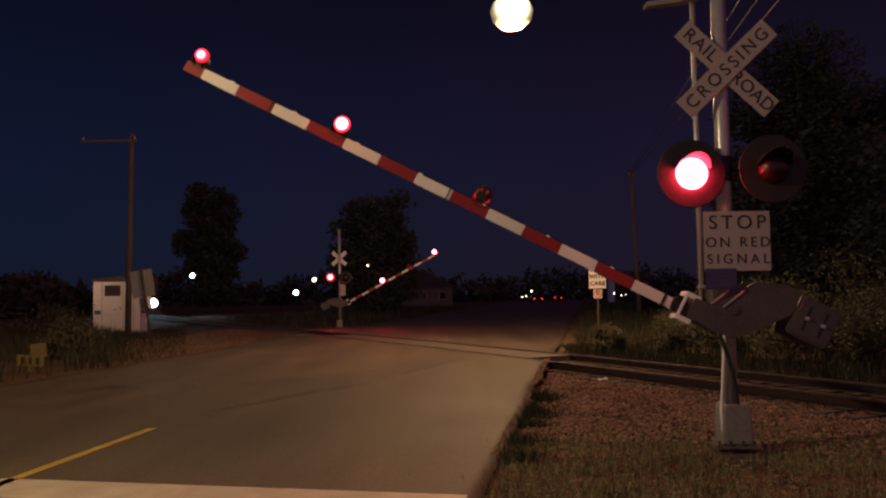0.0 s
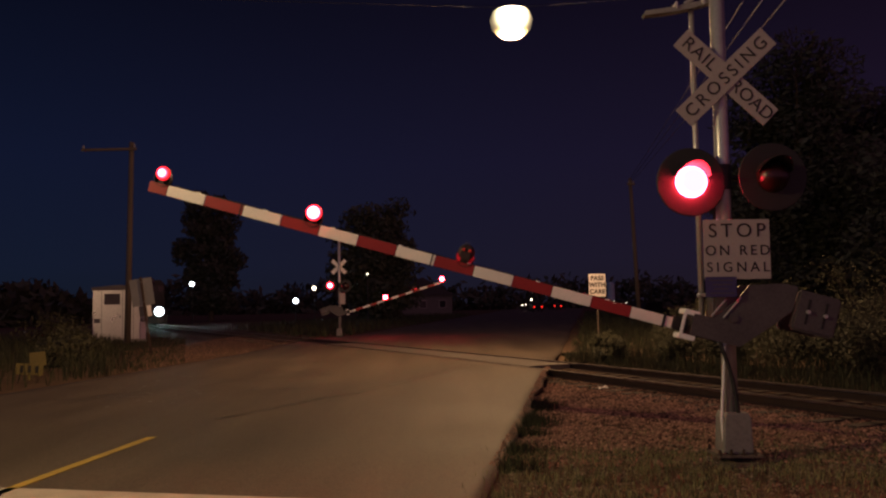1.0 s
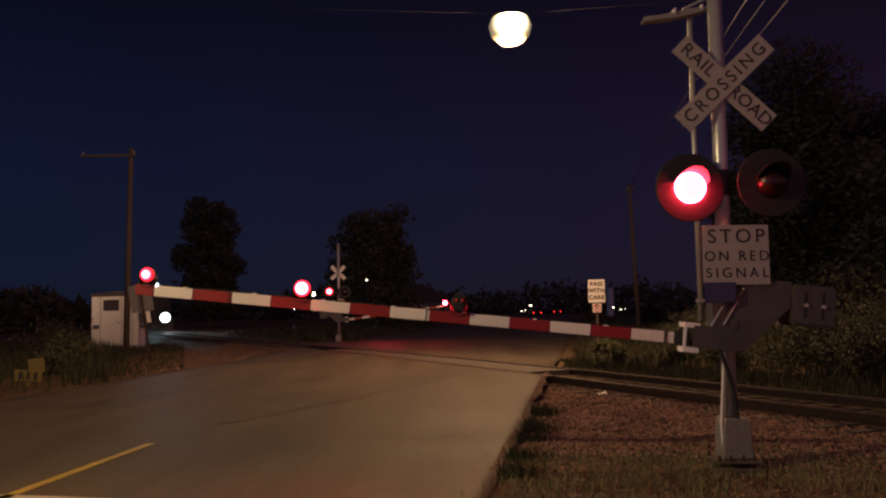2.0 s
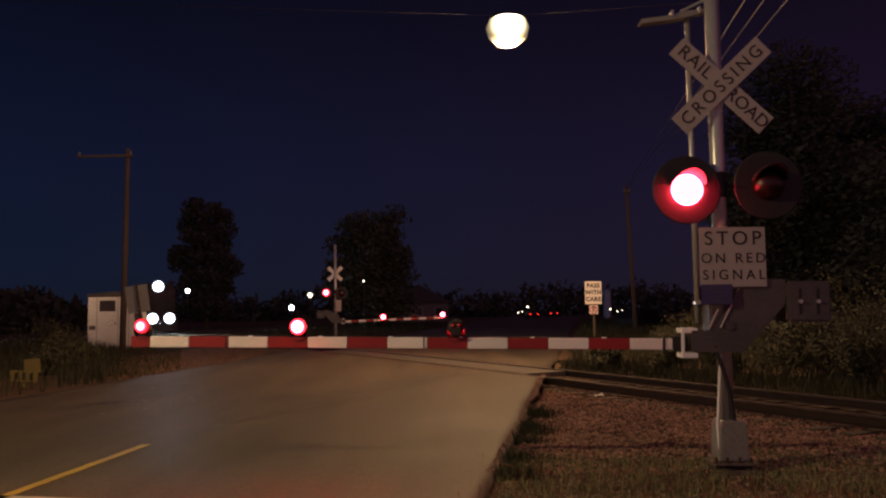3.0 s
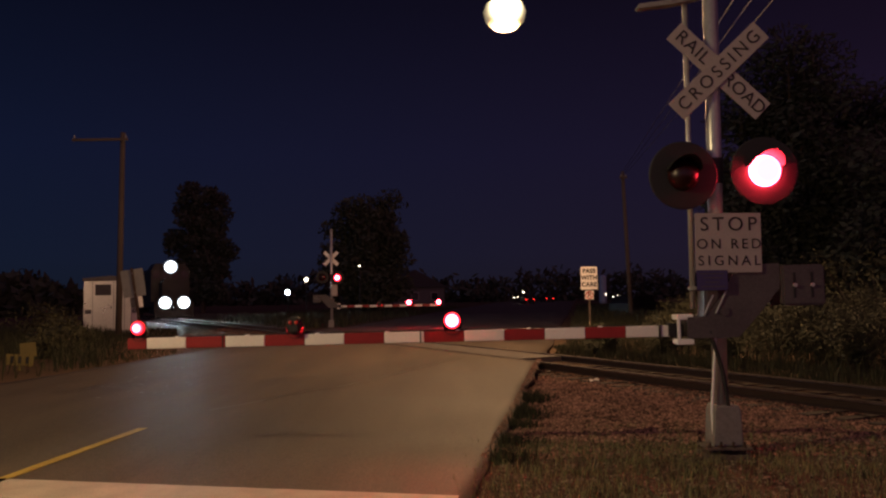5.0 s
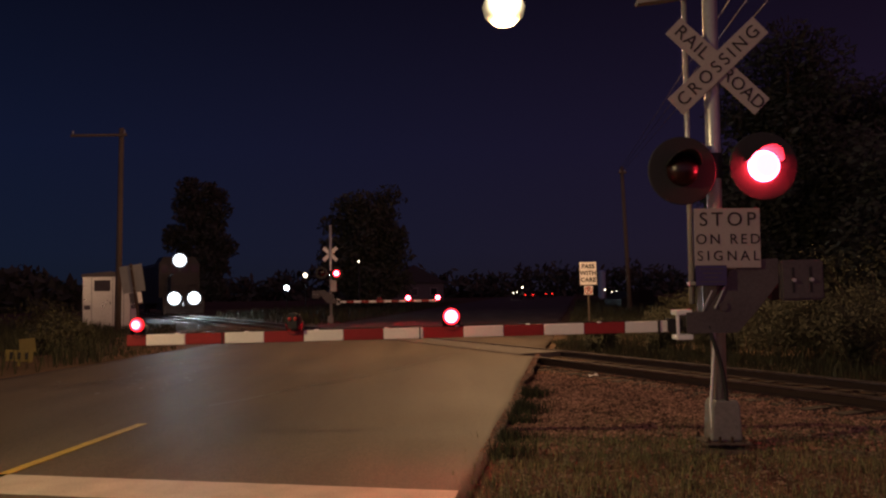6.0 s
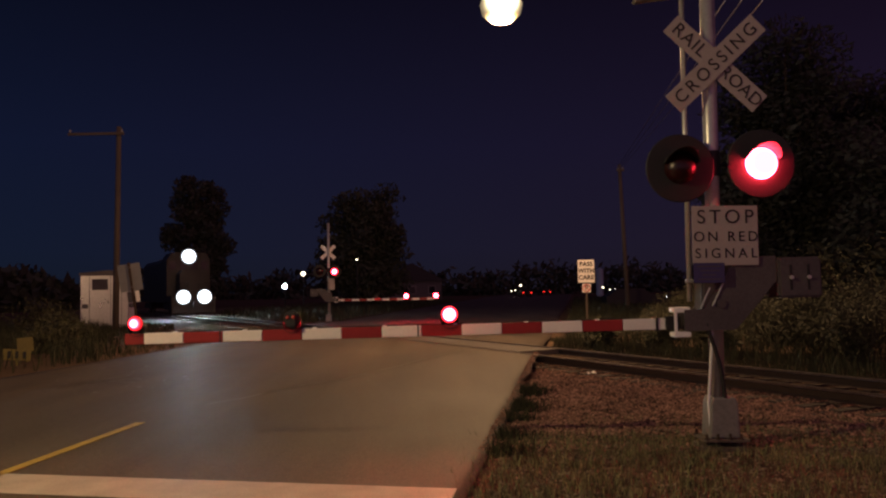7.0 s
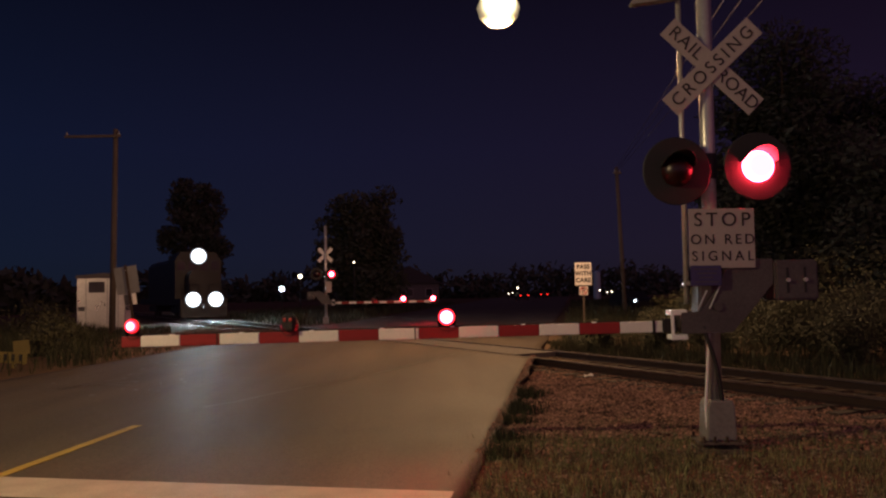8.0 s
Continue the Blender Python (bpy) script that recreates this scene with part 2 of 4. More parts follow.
def lathe(bm, profile, m=None, seg=32, close=False):
    """profile: (radius, height) rows turned round the local z axis."""
    m = m or Matrix()
    rings = []
    for r, z in profile:
        rings.append([bm.verts.new(m @ Vector((r * math.cos(a), r * math.sin(a), z))) for a in (2 * math.pi * k / seg for k in range(seg))])
    for p, q in zip(rings, rings[1:]):
        for k in range(seg):
            bm.faces.new((p[k], p[(k + 1) % seg], q[(k + 1) % seg], q[k]))
    if close:
        bm.faces.new(rings[0])
        bm.faces.new(rings[-1])
    return bm


def prism(bm, outline, y0, y1, m=None):
    """outline: (x, z) corners, made solid from y0 to y1."""
    m = m or Matrix()
    f = [bm.verts.new(m @ Vector((x, y0, z))) for x, z in outline]
    b = [bm.verts.new(m @ Vector((x, y1, z))) for x, z in outline]
    bm.faces.new(f)
    bm.faces.new(b[::-1])
    for k in range(len(f)):
        bm.faces.new((f[k], b[k], b[(k + 1) % len(f)], f[(k + 1) % len(f)]))
    return bm


def hose(points, r, seg=10):
    """One unbroken bent tube."""
    bm, rings = bmesh.new(), []
    pts = [Vector(p) for p in points]
    for k, p in enumerate(pts):
        way = (pts[min(k + 1, len(pts) - 1)] - pts[max(k - 1, 0)]).normalized()
        u = way.cross(Vector((0, 1, 0.01))).normalized()
        v = way.cross(u)
        rings.append([bm.verts.new(p + r * (math.cos(a) * u + math.sin(a) * v)) for a in (2 * math.pi * i / seg for i in range(seg))])
    for a, b in zip(rings, rings[1:]):
        for i in range(seg):
            bm.faces.new((a[i], a[(i + 1) % seg], b[(i + 1) % seg], b[i]))
    bm.faces.new(rings[0])
    bm.faces.new(rings[-1])
    return bm


def B():
    return bmesh.new()


def writing(words, size, parent, material, m, spacing=1.0, name="letter", bold=0.0):
    """Words in the built-in font, centred, facing local -y after m; each letter is a mesh of its own."""
    cu = bpy.data.curves.new(name, "FONT")
    cu.body, cu.size, cu.align_x, cu.align_y, cu.extrude, cu.space_character, cu.offset = words, size, "CENTER", "CENTER", 0.0015, spacing, bold
    ob = bpy.data.objects.new(name, cu)
    me = bpy.data.meshes.new_from_object(ob)
    bpy.data.objects.remove(ob)
    bm = bmesh.new()
    bm.from_mesh(me)
    left = set(bm.verts)
    letters = []
    while left:
        seen, todo = set(), [left.pop()]
        while todo:
            v = todo.pop()
            seen.add(v)
            for e in v.link_edges:
                w = e.other_vert(v)
                if w in left:
                    left.remove(w)
                    todo.append(w)
        lo, hi = min(v.co.x for v in seen), max(v.co.x for v in seen)
        for other in letters:
            if lo < other[1] - 0.3 * (hi - lo) and hi > other[0] + 0.3 * (hi - lo):
                other[0], other[1] = min(lo, other[0]), max(hi, other[1])
                other[2].update(seen)
                break
        else:
            letters.append([lo, hi, seen])
    for _, _, seen in sorted(letters, key=lambda r: r[0]):
        index = {v: k for k, v in enumerate(sorted(seen, key=lambda v: v.index))}
        faces = [tuple(index[v] for v in f.verts) for f in bm.faces if f.verts[0] in seen]
        part(name, ([v.co for v in index], faces), material, parent, place=m @ Matrix.Rotation(radians(90), 4, "X"))
    bm.free()


# ---- ground, road, track ----
def track_x(y):
    """The centre of the track: straight beyond the road, easing into a slight bend on this side."""
    u = max(0.0, min(12.0, 32 - y))
    return 3.2 - 0.529 * (y - 18.5) - 0.042 * (u * u / 24 + max(0.0, 20 - y))


TRACK_WAY = Vector((-0.529, 1.0, 0)).normalized()
TRACK_SIDE = Vector((TRACK_WAY.y, -TRACK_WAY.x, 0))


def off_track(x, y):
    return (x - track_x(y)) * TRACK_SIDE.x


def road_right(y):
    return -0.9 + 0.165 * y


def road_left(y):
    return -10.9 + 0.125 * y


def smooth(a, b, v):
    v = min(1, max(0, (v - a) / (b - a)))
    return v * v * (3 - 2 * v)


def road_z(x, y):
    return 0.02 + 0.105 * (1 - smooth(1.2, 5.0, abs(off_track(x, y))))


def ground_z(x, y):
    z = 0.025 * noise.noise(Vector((x * 0.6, y * 0.6, 0))) + 0.012 * noise.noise(Vector((x * 2.1, y * 2.1, 3)))
    inside = min(x - road_left(y), road_right(y) - x)
    z = z * smooth(0.0, 0.6, -inside) - 0.012 - 0.06 * smooth(0.15, 0.45, inside)
    d = abs(off_track(x, y))
    if d < 2.6 and y < 160:
        z -= 0.08 * (1 - smooth(1.5, 2.6, d))
    r = math.hypot(x, y)
    return z if r < 150 else z * 0.2 - 0.02


def graded(lo, hi, near_lo, near_hi, step, grow=1.35):
    v = list(np.arange(near_lo, near_hi + 1e-6, step))
    s = step
    while v[-1] < hi:
        s *= grow
        v.append(min(hi, v[-1] + s))
    s = step
    while v[0] > lo:
        s *= grow
        v.insert(0, max(lo, v[0] - s))
    return v


def sheet(name, xs, ys, height, material):
    verts = [(x, y, height(x, y)) for y in ys for x in xs]
    w = len(xs)
    faces = [(j * w + i, j * w + i + 1, (j + 1) * w + i + 1, (j + 1) * w + i) for j in range(len(ys) - 1) for i in range(w - 1)]
    return part(name, (verts, faces), material, smooth=True)


tagged(sheet("ground", graded(-2500, 2500, -22, 14, 0.4), graded(-2500, 3500, 4, 60, 0.4), ground_z, EARTH),
       "bare dark earth ground with patches of grass", "ground", kind="structure")


def ragged_right(y):
    return road_right(y) + 0.13 * noise.noise(Vector((y * 1.1, 0, 7))) + 0.07 * noise.noise(Vector((y * 5, 0, 2)))


def ragged_left(y):
    return road_left(y) + 0.12 * noise.noise(Vector((y * 0.8, 4, 7)))


def build_road():
    """Asphalt on both sides of the track, with the crossing panels between and a groove along each rail."""
    def side(sign):
        verts, faces = [], []
        nx = 40
        steps = [0, .15, .4, .8, 1.3, 2, 3, 4.2, 6, 8, 10, 13, 17, 25, 40, 70, 150, 400]
        for s in steps:
            for i in range(nx + 1):
                f = i / nx
                # edge along the outer groove of the rail, at a slant across the road
                y = 22.0
                for _ in range(12):
                    x = ragged_left(y) + (ragged_right(y) - ragged_left(y)) * f
                    target = track_x(y) + sign * (0.80 / TRACK_SIDE.x)
                    y += (target - x) / (0.529 + 0.15)
                yy = y + sign * s
                if sign < 0 and yy < -60:
                    yy = -60
                x = ragged_left(yy) + (ragged_right(yy) - ragged_left(yy)) * f
                verts.append((x, yy, road_z(x, yy)))
        w = nx + 1
        for j in range(len(steps) - 1):
            for i in range(nx):
                q = (j * w + i, j * w + i + 1, (j + 1) * w + i + 1, (j + 1) * w + i)
                faces.append(q if sign > 0 else q[::-1])
        return verts, faces
    for sign, nm in ((-1, "road_near"), (1, "road_far")):
        v, f = side(sign)
        ob = part(nm, (v, f), ASPHALT, smooth=True)
        so = ob.modifiers.new("depth", "SOLIDIFY")
        so.thickness, so.offset = 0.06, -1
        tagged(ob, "worn patched asphalt road leading over the railway crossing", "road", kind="structure")


build_road()
crossing = thing("crossing_surface", Matrix(), "worn asphalt crossing surface between the rails", "crossing", kind="structure")


def crossing_panels():
    """Panels between the rails, each its own slab."""
    ang = math.atan2(TRACK_WAY.y, TRACK_WAY.x)
    c = Vector((track_x(22.5), 22.5, 0))
    bm = box(B(), (0, 0, 0), (1.18, 1.25, 0.12), bevel=0.008)
    first = None
    for k in range(-11, 10):
        p = c + TRACK_WAY * (k * 1.265)
        p.x = track_x(p.y)
        if not (road_left(p.y) + 0.4 < p.x < road_right(p.y) - 0.1):
            continue
        m = Matrix.Translation((p.x, p.y, 0.125 - 0.06)) @ Matrix.Rotation(ang - math.pi / 2, 4, "Z")
        if first is None:
            first = part("panel", bm, PANEL, crossing, place=m)
        else:
            ob = new("panel", first.data)
            ob.parent, ob.matrix_basis = crossing, m


crossing_panels()


def flat_mark(name, corners, material, lift, label, category="road marking"):
    """A thin painted slab: corners (x, y) in order round it, cut finely along its length."""
    (a, b, c, d) = [Vector((*p, 0)) for p in corners]
    verts, faces, n = [], [], 60
    for k in range(n + 1):
        p, q = a.lerp(b, k / n), d.lerp(c, k / n)
        wob = 0.012 * noise.noise(Vector((k * 0.9, p.x, 1)))
        for v in (p + (p - q).normalized() * wob, q - (p - q).normalized() * wob):
            verts.append((v.x, v.y, road_z(v.x, v.y) + lift))
    for k in range(n):
        faces.append((2 * k, 2 * k + 1, 2 * k + 3, 2 * k + 2))
    ob = part(name, (verts, faces), material)
    so = ob.modifiers.new("depth", "SOLIDIFY")
    so.thickness = 0.003
    return tagged(ob, label, category, kind="structure")


flat_mark("yellow_centre_line", [(-5.35, -8), (-3.86, 10.4), (-3.74, 10.4), (-5.23, -8)], YELLOW, 0.006, "worn yellow centre line on the asphalt")
flat_mark("white_stop_line", [(-4.15, 7.58), (0.10, 6.66), (0.02, 6.02), (-4.15, 6.92)], WHITE_ROAD, 0.006, "worn white stop line across the lane")


def cracks():
    rng = random.Random(4)
    verts, faces = [], []
    runs = [((-7.2, 15.0), (-5.9, 15.8)), ((-6.8, 14.4), (-6.3, 16.6)), ((-6.6, 15.6), (-5.6, 15.1)), ((-3.4, 12.0), (0.4, 20.0))]
    for a, b in runs:
        n = 50
        for k in range(n + 1):
            f = k / n
            x = a[0] + (b[0] - a[0]) * f + 0.12 * noise.noise(Vector((f * 9, a[0], a[1])))
            y = a[1] + (b[1] - a[1]) * f + 0.12 * noise.noise(Vector((f * 9, a[1], b[1])))
            w = 0.006 + 0.012 * rng.random()
            dx, dy = b[0] - a[0], b[1] - a[1]
            l = math.hypot(dx, dy)
            for s in (-1, 1):
                px, py = x - s * w * dy / l, y + s * w * dx / l
                verts.append((px, py, road_z(px, py) + 0.004))
            if k:
                i = len(verts) - 4
                faces.append((i, i + 1, i + 3, i + 2))
    tagged(part("crack_sealing", (verts, faces), TAR), "thin dark tar sealing over cracks in the asphalt", "road crack", kind="stuff")


cracks()


def tar_spots():
    """Small glossy worn patches where the headlights glint."""
    rng = random.Random(17)
    verts, faces = [], []
    for _ in range(34):
        y = rng.uniform(13.5, 20.5)
        x = -0.347 * y + rng.gauss(-0.1, 0.75)
        r = rng.uniform(0.012, 0.05)
        i = len(verts)
        for k in range(9):
            a = 2 * math.pi * k / 9
            q = r * rng.uniform(0.5, 1.2)
            px, py = x + q * math.cos(a), y + 1.7 * q * math.sin(a)
            verts.append((px, py, road_z(px, py) + 0.0035))
        faces.append(tuple(range(i, i + 9)))
    tagged(part("tar_spots", (verts, faces), WET_TAR), "small glossy worn tar spots on the asphalt", "road patch", kind="stuff")


tar_spots()


def railway():
    tr = thing("railway_track", Matrix(), "rusty railway track with timber ties crossing the road", "railway track", kind="structure")
    half = [(-0.066, 0), (0.066, 0), (0.062, 0.012), (0.012, 0.028), (0.010, 0.115), (0.036, 0.125), (0.037, 0.155), (0.026, 0.163),
            (-0.026, 0.163), (-0.037, 0.155), (-0.036, 0.125), (-0.010, 0.115), (-0.012, 0.028), (-0.062, 0.012)]
    def station(k):
        """The track's centre and its turn, k metres along from beside the near signal."""
        y = 18.5 + k * TRACK_WAY.y
        turn = math.atan2(2.0, track_x(y + 1) - track_x(y - 1)) - math.pi / 2
        return Matrix.Translation((track_x(y), y, -0.025)) @ Matrix.Rotation(turn, 4, "Z")

    stops = [-22 + 1.5 * j for j in range(30)] + [24, 30, 40, 60, 90, 130]
    for sx in (-0.755, 0.755):
        verts, faces, n = [], [], len(half)
        for k in stops:
            m = station(k)
            verts += [m @ Vector((sx + x, 0, z)) for x, z in half]
        for j in range(len(stops) - 1):
            for i in range(n):
                a, b = j * n + i, j * n + (i + 1) % n
                faces.append((a, a + n, b + n, b))
        rail = part("rail", (verts, faces), [RAIL_RUST, RAIL_TOP], tr, "rusty steel rail with a polished head")
        for p in rail.data.polygons:
            p.material_index = 1 if p.center.z > 0.098 and (abs(p.normal.z) > 0.9 or abs(p.normal.z) < 0.3) else 0
    bm = box(B(), (0, 0, 0), (2.55, 0.23, 0.16), bevel=0.012)
    first = None
    for k in range(-34, 150):
        base = station(k * 0.53)
        p = base.translation
        if road_left(p.y) - 0.2 < p.x < road_right(p.y) + 0.2:
            continue
        m = base @ Matrix.Translation((random.uniform(-.04, .04), 0, -0.125)) @ Matrix.Rotation(random.uniform(-.02, .02), 4, "Z")
        if first is None:
            first = part("tie", bm, TIE_WOOD, tr, place=m)
        else:
            ob = new("tie", first.data)
            ob.parent, ob.matrix_basis = tr, m


railway()


def scatter_stones(name, count, where, material, size, label, seed):
    rng = random.Random(seed)
    octa = [(1, 0, 0), (0, 1, 0), (-1, 0, 0), (0, -1, 0), (0, 0, 1), (0, 0, -.6)]
    of = [(0, 1, 4), (1, 2, 4), (2, 3, 4), (3, 0, 4), (1, 0, 5), (2, 1, 5), (3, 2, 5), (0, 3, 5)]
    verts, faces = [], []
    for _ in range(count):
        x, y = where(rng)
        z = max(ground_z(x, y), road_z(x, y) if x < ragged_right(y) else -1)
        s = size * (0.5 if x < road_right(y) + 0.1 else 1) * rng.uniform(0.4, 1.5)
        a = rng.uniform(0, 6.3)
        ca, sa = math.cos(a), math.sin(a)
        i = len(verts)
        for vx, vy, vz in octa:
            vx, vy, vz = vx * s * rng.uniform(.6, 1.3), vy * s * rng.uniform(.6, 1.3), vz * s * rng.uniform(.4, .9)
            verts.append((x + vx * ca - vy * sa, y + vx * sa + vy * ca, z + vz + s * 0.15))
        faces += [tuple(i + k for k in f) for f in of]
    tagged(part(name, (verts, faces), material), label, "gravel", kind="stuff")


def gravel_place(rng):
    while True:
        y = 8.2 + 11 * rng.random() ** 1.2
        x = road_right(y) - 0.12 + rng.random() ** 1.2 * 8.6
        if off_track(x, y) < -0.2 and not (y < 9.2 and rng.random() < 0.6):
            return x, y


def ballast_place(rng):
    while True:
        k = rng.uniform(-16, 75)
        p = Vector((3.2, 18.5, 0)) + TRACK_WAY * k + TRACK_SIDE * rng.gauss(0, 1.1)
        p.x += track_x(p.y) - (3.2 - 0.529 * (p.y - 18.5))
        if not road_left(p.y) - 0.1 < p.x < road_right(p.y) + 0.05:
            return p.x, p.y


def verge_place(rng):
    y = rng.uniform(5.2, 9.4)
    return road_right(y) - 0.05 + rng.random() * 6.5, y


scatter_stones("verge_gravel", 12000, verge_place, VERGE_STONE, 0.017, "dusty brown gravel between the grass of the verge", 4)
scatter_stones("roadside_gravel", 36000, gravel_place, STONE, 0.023, "loose reddish gravel beside the road", 1)
def left_shoulder(rng):
    while True:
        y = rng.uniform(20, 44)
        x = road_left(y) - 0.05 - rng.random() * 6
        if off_track(x, y) < -1.2 and x / y > -0.40:
            return x, y


scatter_stones("left_shoulder_gravel", 9000, left_shoulder, STONE, 0.026, "loose gravel on the shoulder beside the crossing", 3)
scatter_stones("track_ballast", 16000, ballast_place, BALLAST, 0.034, "dark crushed stone ballast round the track", 2)


def blades(name, count, where, height, width, material, label, seed, category="grass"):
    rng = random.Random(seed)
    verts, faces = [], []
    for _ in range(count):
        x, y = where(rng)
        z = ground_z(x, y) - 0.01
        h = (height(x, y) if callable(height) else height) * rng.uniform(0.35, 1.25)
        w = width * rng.uniform(0.6, 1.4)
        a, lean = rng.uniform(0, 6.3), rng.uniform(0.05, 0.55) * h
        b = rng.uniform(0, 6.3)
        dx, dy, lx, ly = math.cos(a) * w / 2, math.sin(a) * w / 2, math.cos(b) * lean, math.sin(b) * lean
        i = len(verts)
        verts += [(x - dx, y - dy, z), (x + dx, y + dy, z), (x + dx * .7 + lx * .35, y + dy * .7 + ly * .35, z + h * .6),
                  (x - dx * .7 + lx * .35, y - dy * .7 + ly * .35, z + h * .6), (x + lx, y + ly, z + h)]
        faces += [(i, i + 1, i + 2, i + 3), (i + 3, i + 2, i + 4)]
    tagged(part(name, (verts, faces), material), label, category, kind="stuff")


def tufts():
    """Centres of the tufts on the near verge, thinning out towards the gravel."""
    rng, out = random.Random(5), []
    while len(out) < 900:
        y = rng.uniform(5.0, 10.2)
        x = road_right(y) + 0.02 + rng.random() * 7.2
        limit = 8.9 - 0.10 * (x - 1) + 0.5 * noise.noise(Vector((x * 0.8, 0, 5)))
        if (y < limit or rng.random() < 0.10) and math.hypot(x - 2.75, y - 8.3) > 0.22:
            out.append((x, y, rng.uniform(0.05, 0.22)))
    out += [(2.75 + dx, 8.3 + dy, 0.07) for dx, dy in ((-.32, -.1), (-.25, .2), (.3, -.22), (.05, -.34), (-.15, -.32), (.34, .1))]
    return out


TUFTS = tufts()


def near_verge(rng):
    x, y, r = rng.choice(TUFTS)
    return x + rng.gauss(0, r), y + rng.gauss(0, r)


def edge_tufts(rng):
    y = rng.uniform(7.5, 13.5)
    while noise.noise(Vector((0, y * 1.3, 9))) < 0.05:
        y = rng.uniform(7.5, 13.5)
    return road_right(y) + abs(rng.gauss(0.12, 0.16)), y


def right_bank(rng):
    while True:
        y = rng.uniform(10, 48)
        x = rng.uniform(2.5, 26)
        if off_track(x, y) > 1.45 + 0.4 * noise.noise(Vector((y, x, 0))) and x > road_right(y) + 0.5 + 0.5 * noise.noise(Vector((y * .5, 0, 0))):
            return x, y


def left_bank(rng):
    while True:
        y = rng.uniform(13, 46)
        x = rng.uniform(-26, -4)
        if abs(x / y + 0.515) < 0.04 and 16.5 < y < 23 and rng.random() < 0.72:
            continue
        if y > 23 and x / y > -0.325:
            continue
        if off_track(x, y) < -1.9 and x < road_left(y) - 0.25 + 0.4 * noise.noise(Vector((y * .6, 3, 0))):
            return x, y


blades("near_verge_grass", 22000, near_verge, 0.095, 0.007, GRASS, "short dry grass on the near verge", 11)
def tall_stems(rng):
    x, y, r = rng.choice(TUFTS)
    return x + rng.gauss(0, 2 * r), y + rng.gauss(0, 2 * r)


blades("dry_stems", 420, tall_stems, 0.34, 0.006, STRAW, "thin dry straw-coloured stems above the grass", 16, "dry stems")
blades("road_edge_weeds", 1600, edge_tufts, 0.17, 0.011, GRASS_DARK, "weeds along the crumbling road edge", 12, "weeds")
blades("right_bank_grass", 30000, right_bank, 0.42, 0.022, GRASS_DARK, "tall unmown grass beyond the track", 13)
def right_turf(rng):
    while True:
        y = rng.uniform(11, 30)
        x = track_x(y) + rng.uniform(1.25, 4.6)
        if x > road_right(y) + 0.2 + 0.4 * noise.noise(Vector((y * .7, 1, 0))):
            return x, y


blades("trackside_turf", 22000, right_turf, 0.13, 0.014, GRASS_DARK, "low rough turf along the track", 15)
def left_height(x, y):
    """Tall by the hut, trodden low towards the crossing."""
    return 0.55 - 0.40 * smooth(-0.44, -0.37, x / y)


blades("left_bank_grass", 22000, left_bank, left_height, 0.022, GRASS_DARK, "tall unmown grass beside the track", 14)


def far_verges(rng):
    while True:
        y = 44 + 70 * rng.random() ** 1.5
        x = rng.uniform(road_left(y) - 14, road_right(y) + 26)
        if not road_left(y) - 0.4 < x < road_right(y) + 0.6 and off_track(x, y) > 2.2 and math.hypot(x + 6.08, y - 44.6) > 0.8:
            return x, y


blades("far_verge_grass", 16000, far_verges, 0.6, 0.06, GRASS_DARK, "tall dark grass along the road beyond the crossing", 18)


def litter():
    bm = B()
    vs = [bm.verts.new(v) for v in ((0, 0, 0), (0.10, 0.02, 0.03), (0.20, -0.01, 0.01), (0.02, 0.08, 0.06), (0.11, 0.10, 0.02), (0.19, 0.07, 0.07))]
    for f in ((0, 1, 4, 3), (1, 2, 5, 4)):
        bm.faces.new([vs[k] for k in f])
    ob = part("paper_scrap", bm, SIGN_BRIGHT, place=pose(2.82, 16.0, ground_z(2.82, 16.0) + 0.02, 0, 0, 20))
    so = ob.modifiers.new("depth", "SOLIDIFY")
    so.thickness = 0.002
    tagged(ob, "crumpled white paper scrap lying on the gravel", "litter")
    z = ground_z(2.45, 13.9) + 0.025
    tagged(part("stick", hose([(2.3, 13.8, z), (2.42, 13.88, z + .015), (2.55, 13.93, z + .005), (2.68, 14.03, z + .02)], 0.010, 6), BARK), "thin dry stick lying on the gravel", "stick")


litter()

# ---- plants ----
def leaf_cloud(centres, count, leaf, rng, squash=0.8):
    """Small leaves scattered in and on uneven clumps: (centre, radius) rows."""
    verts, faces = [], []
    total = sum(r * r for _, r in centres)
    for c, r in centres:
        for _ in range(int(count * r * r / total)):
            v = Vector((rng.gauss(0, 1), rng.gauss(0, 1), rng.gauss(0, 1))).normalized() * r * (rng.random() ** 0.45)
            v.z *= squash
            p = Vector(c) + v
            u = Vector((rng.gauss(0, 1), rng.gauss(0, 1), rng.gauss(0, 1))).normalized()
            w = u.orthogonal().normalized()
            s = leaf * rng.uniform(0.5, 1.4)
            i = len(verts)
            verts += [p - u * s, p + w * s * .45, p + u * s, p - w * s * .45]
            faces.append((i, i + 1, i + 2, i + 3))
    return verts, faces


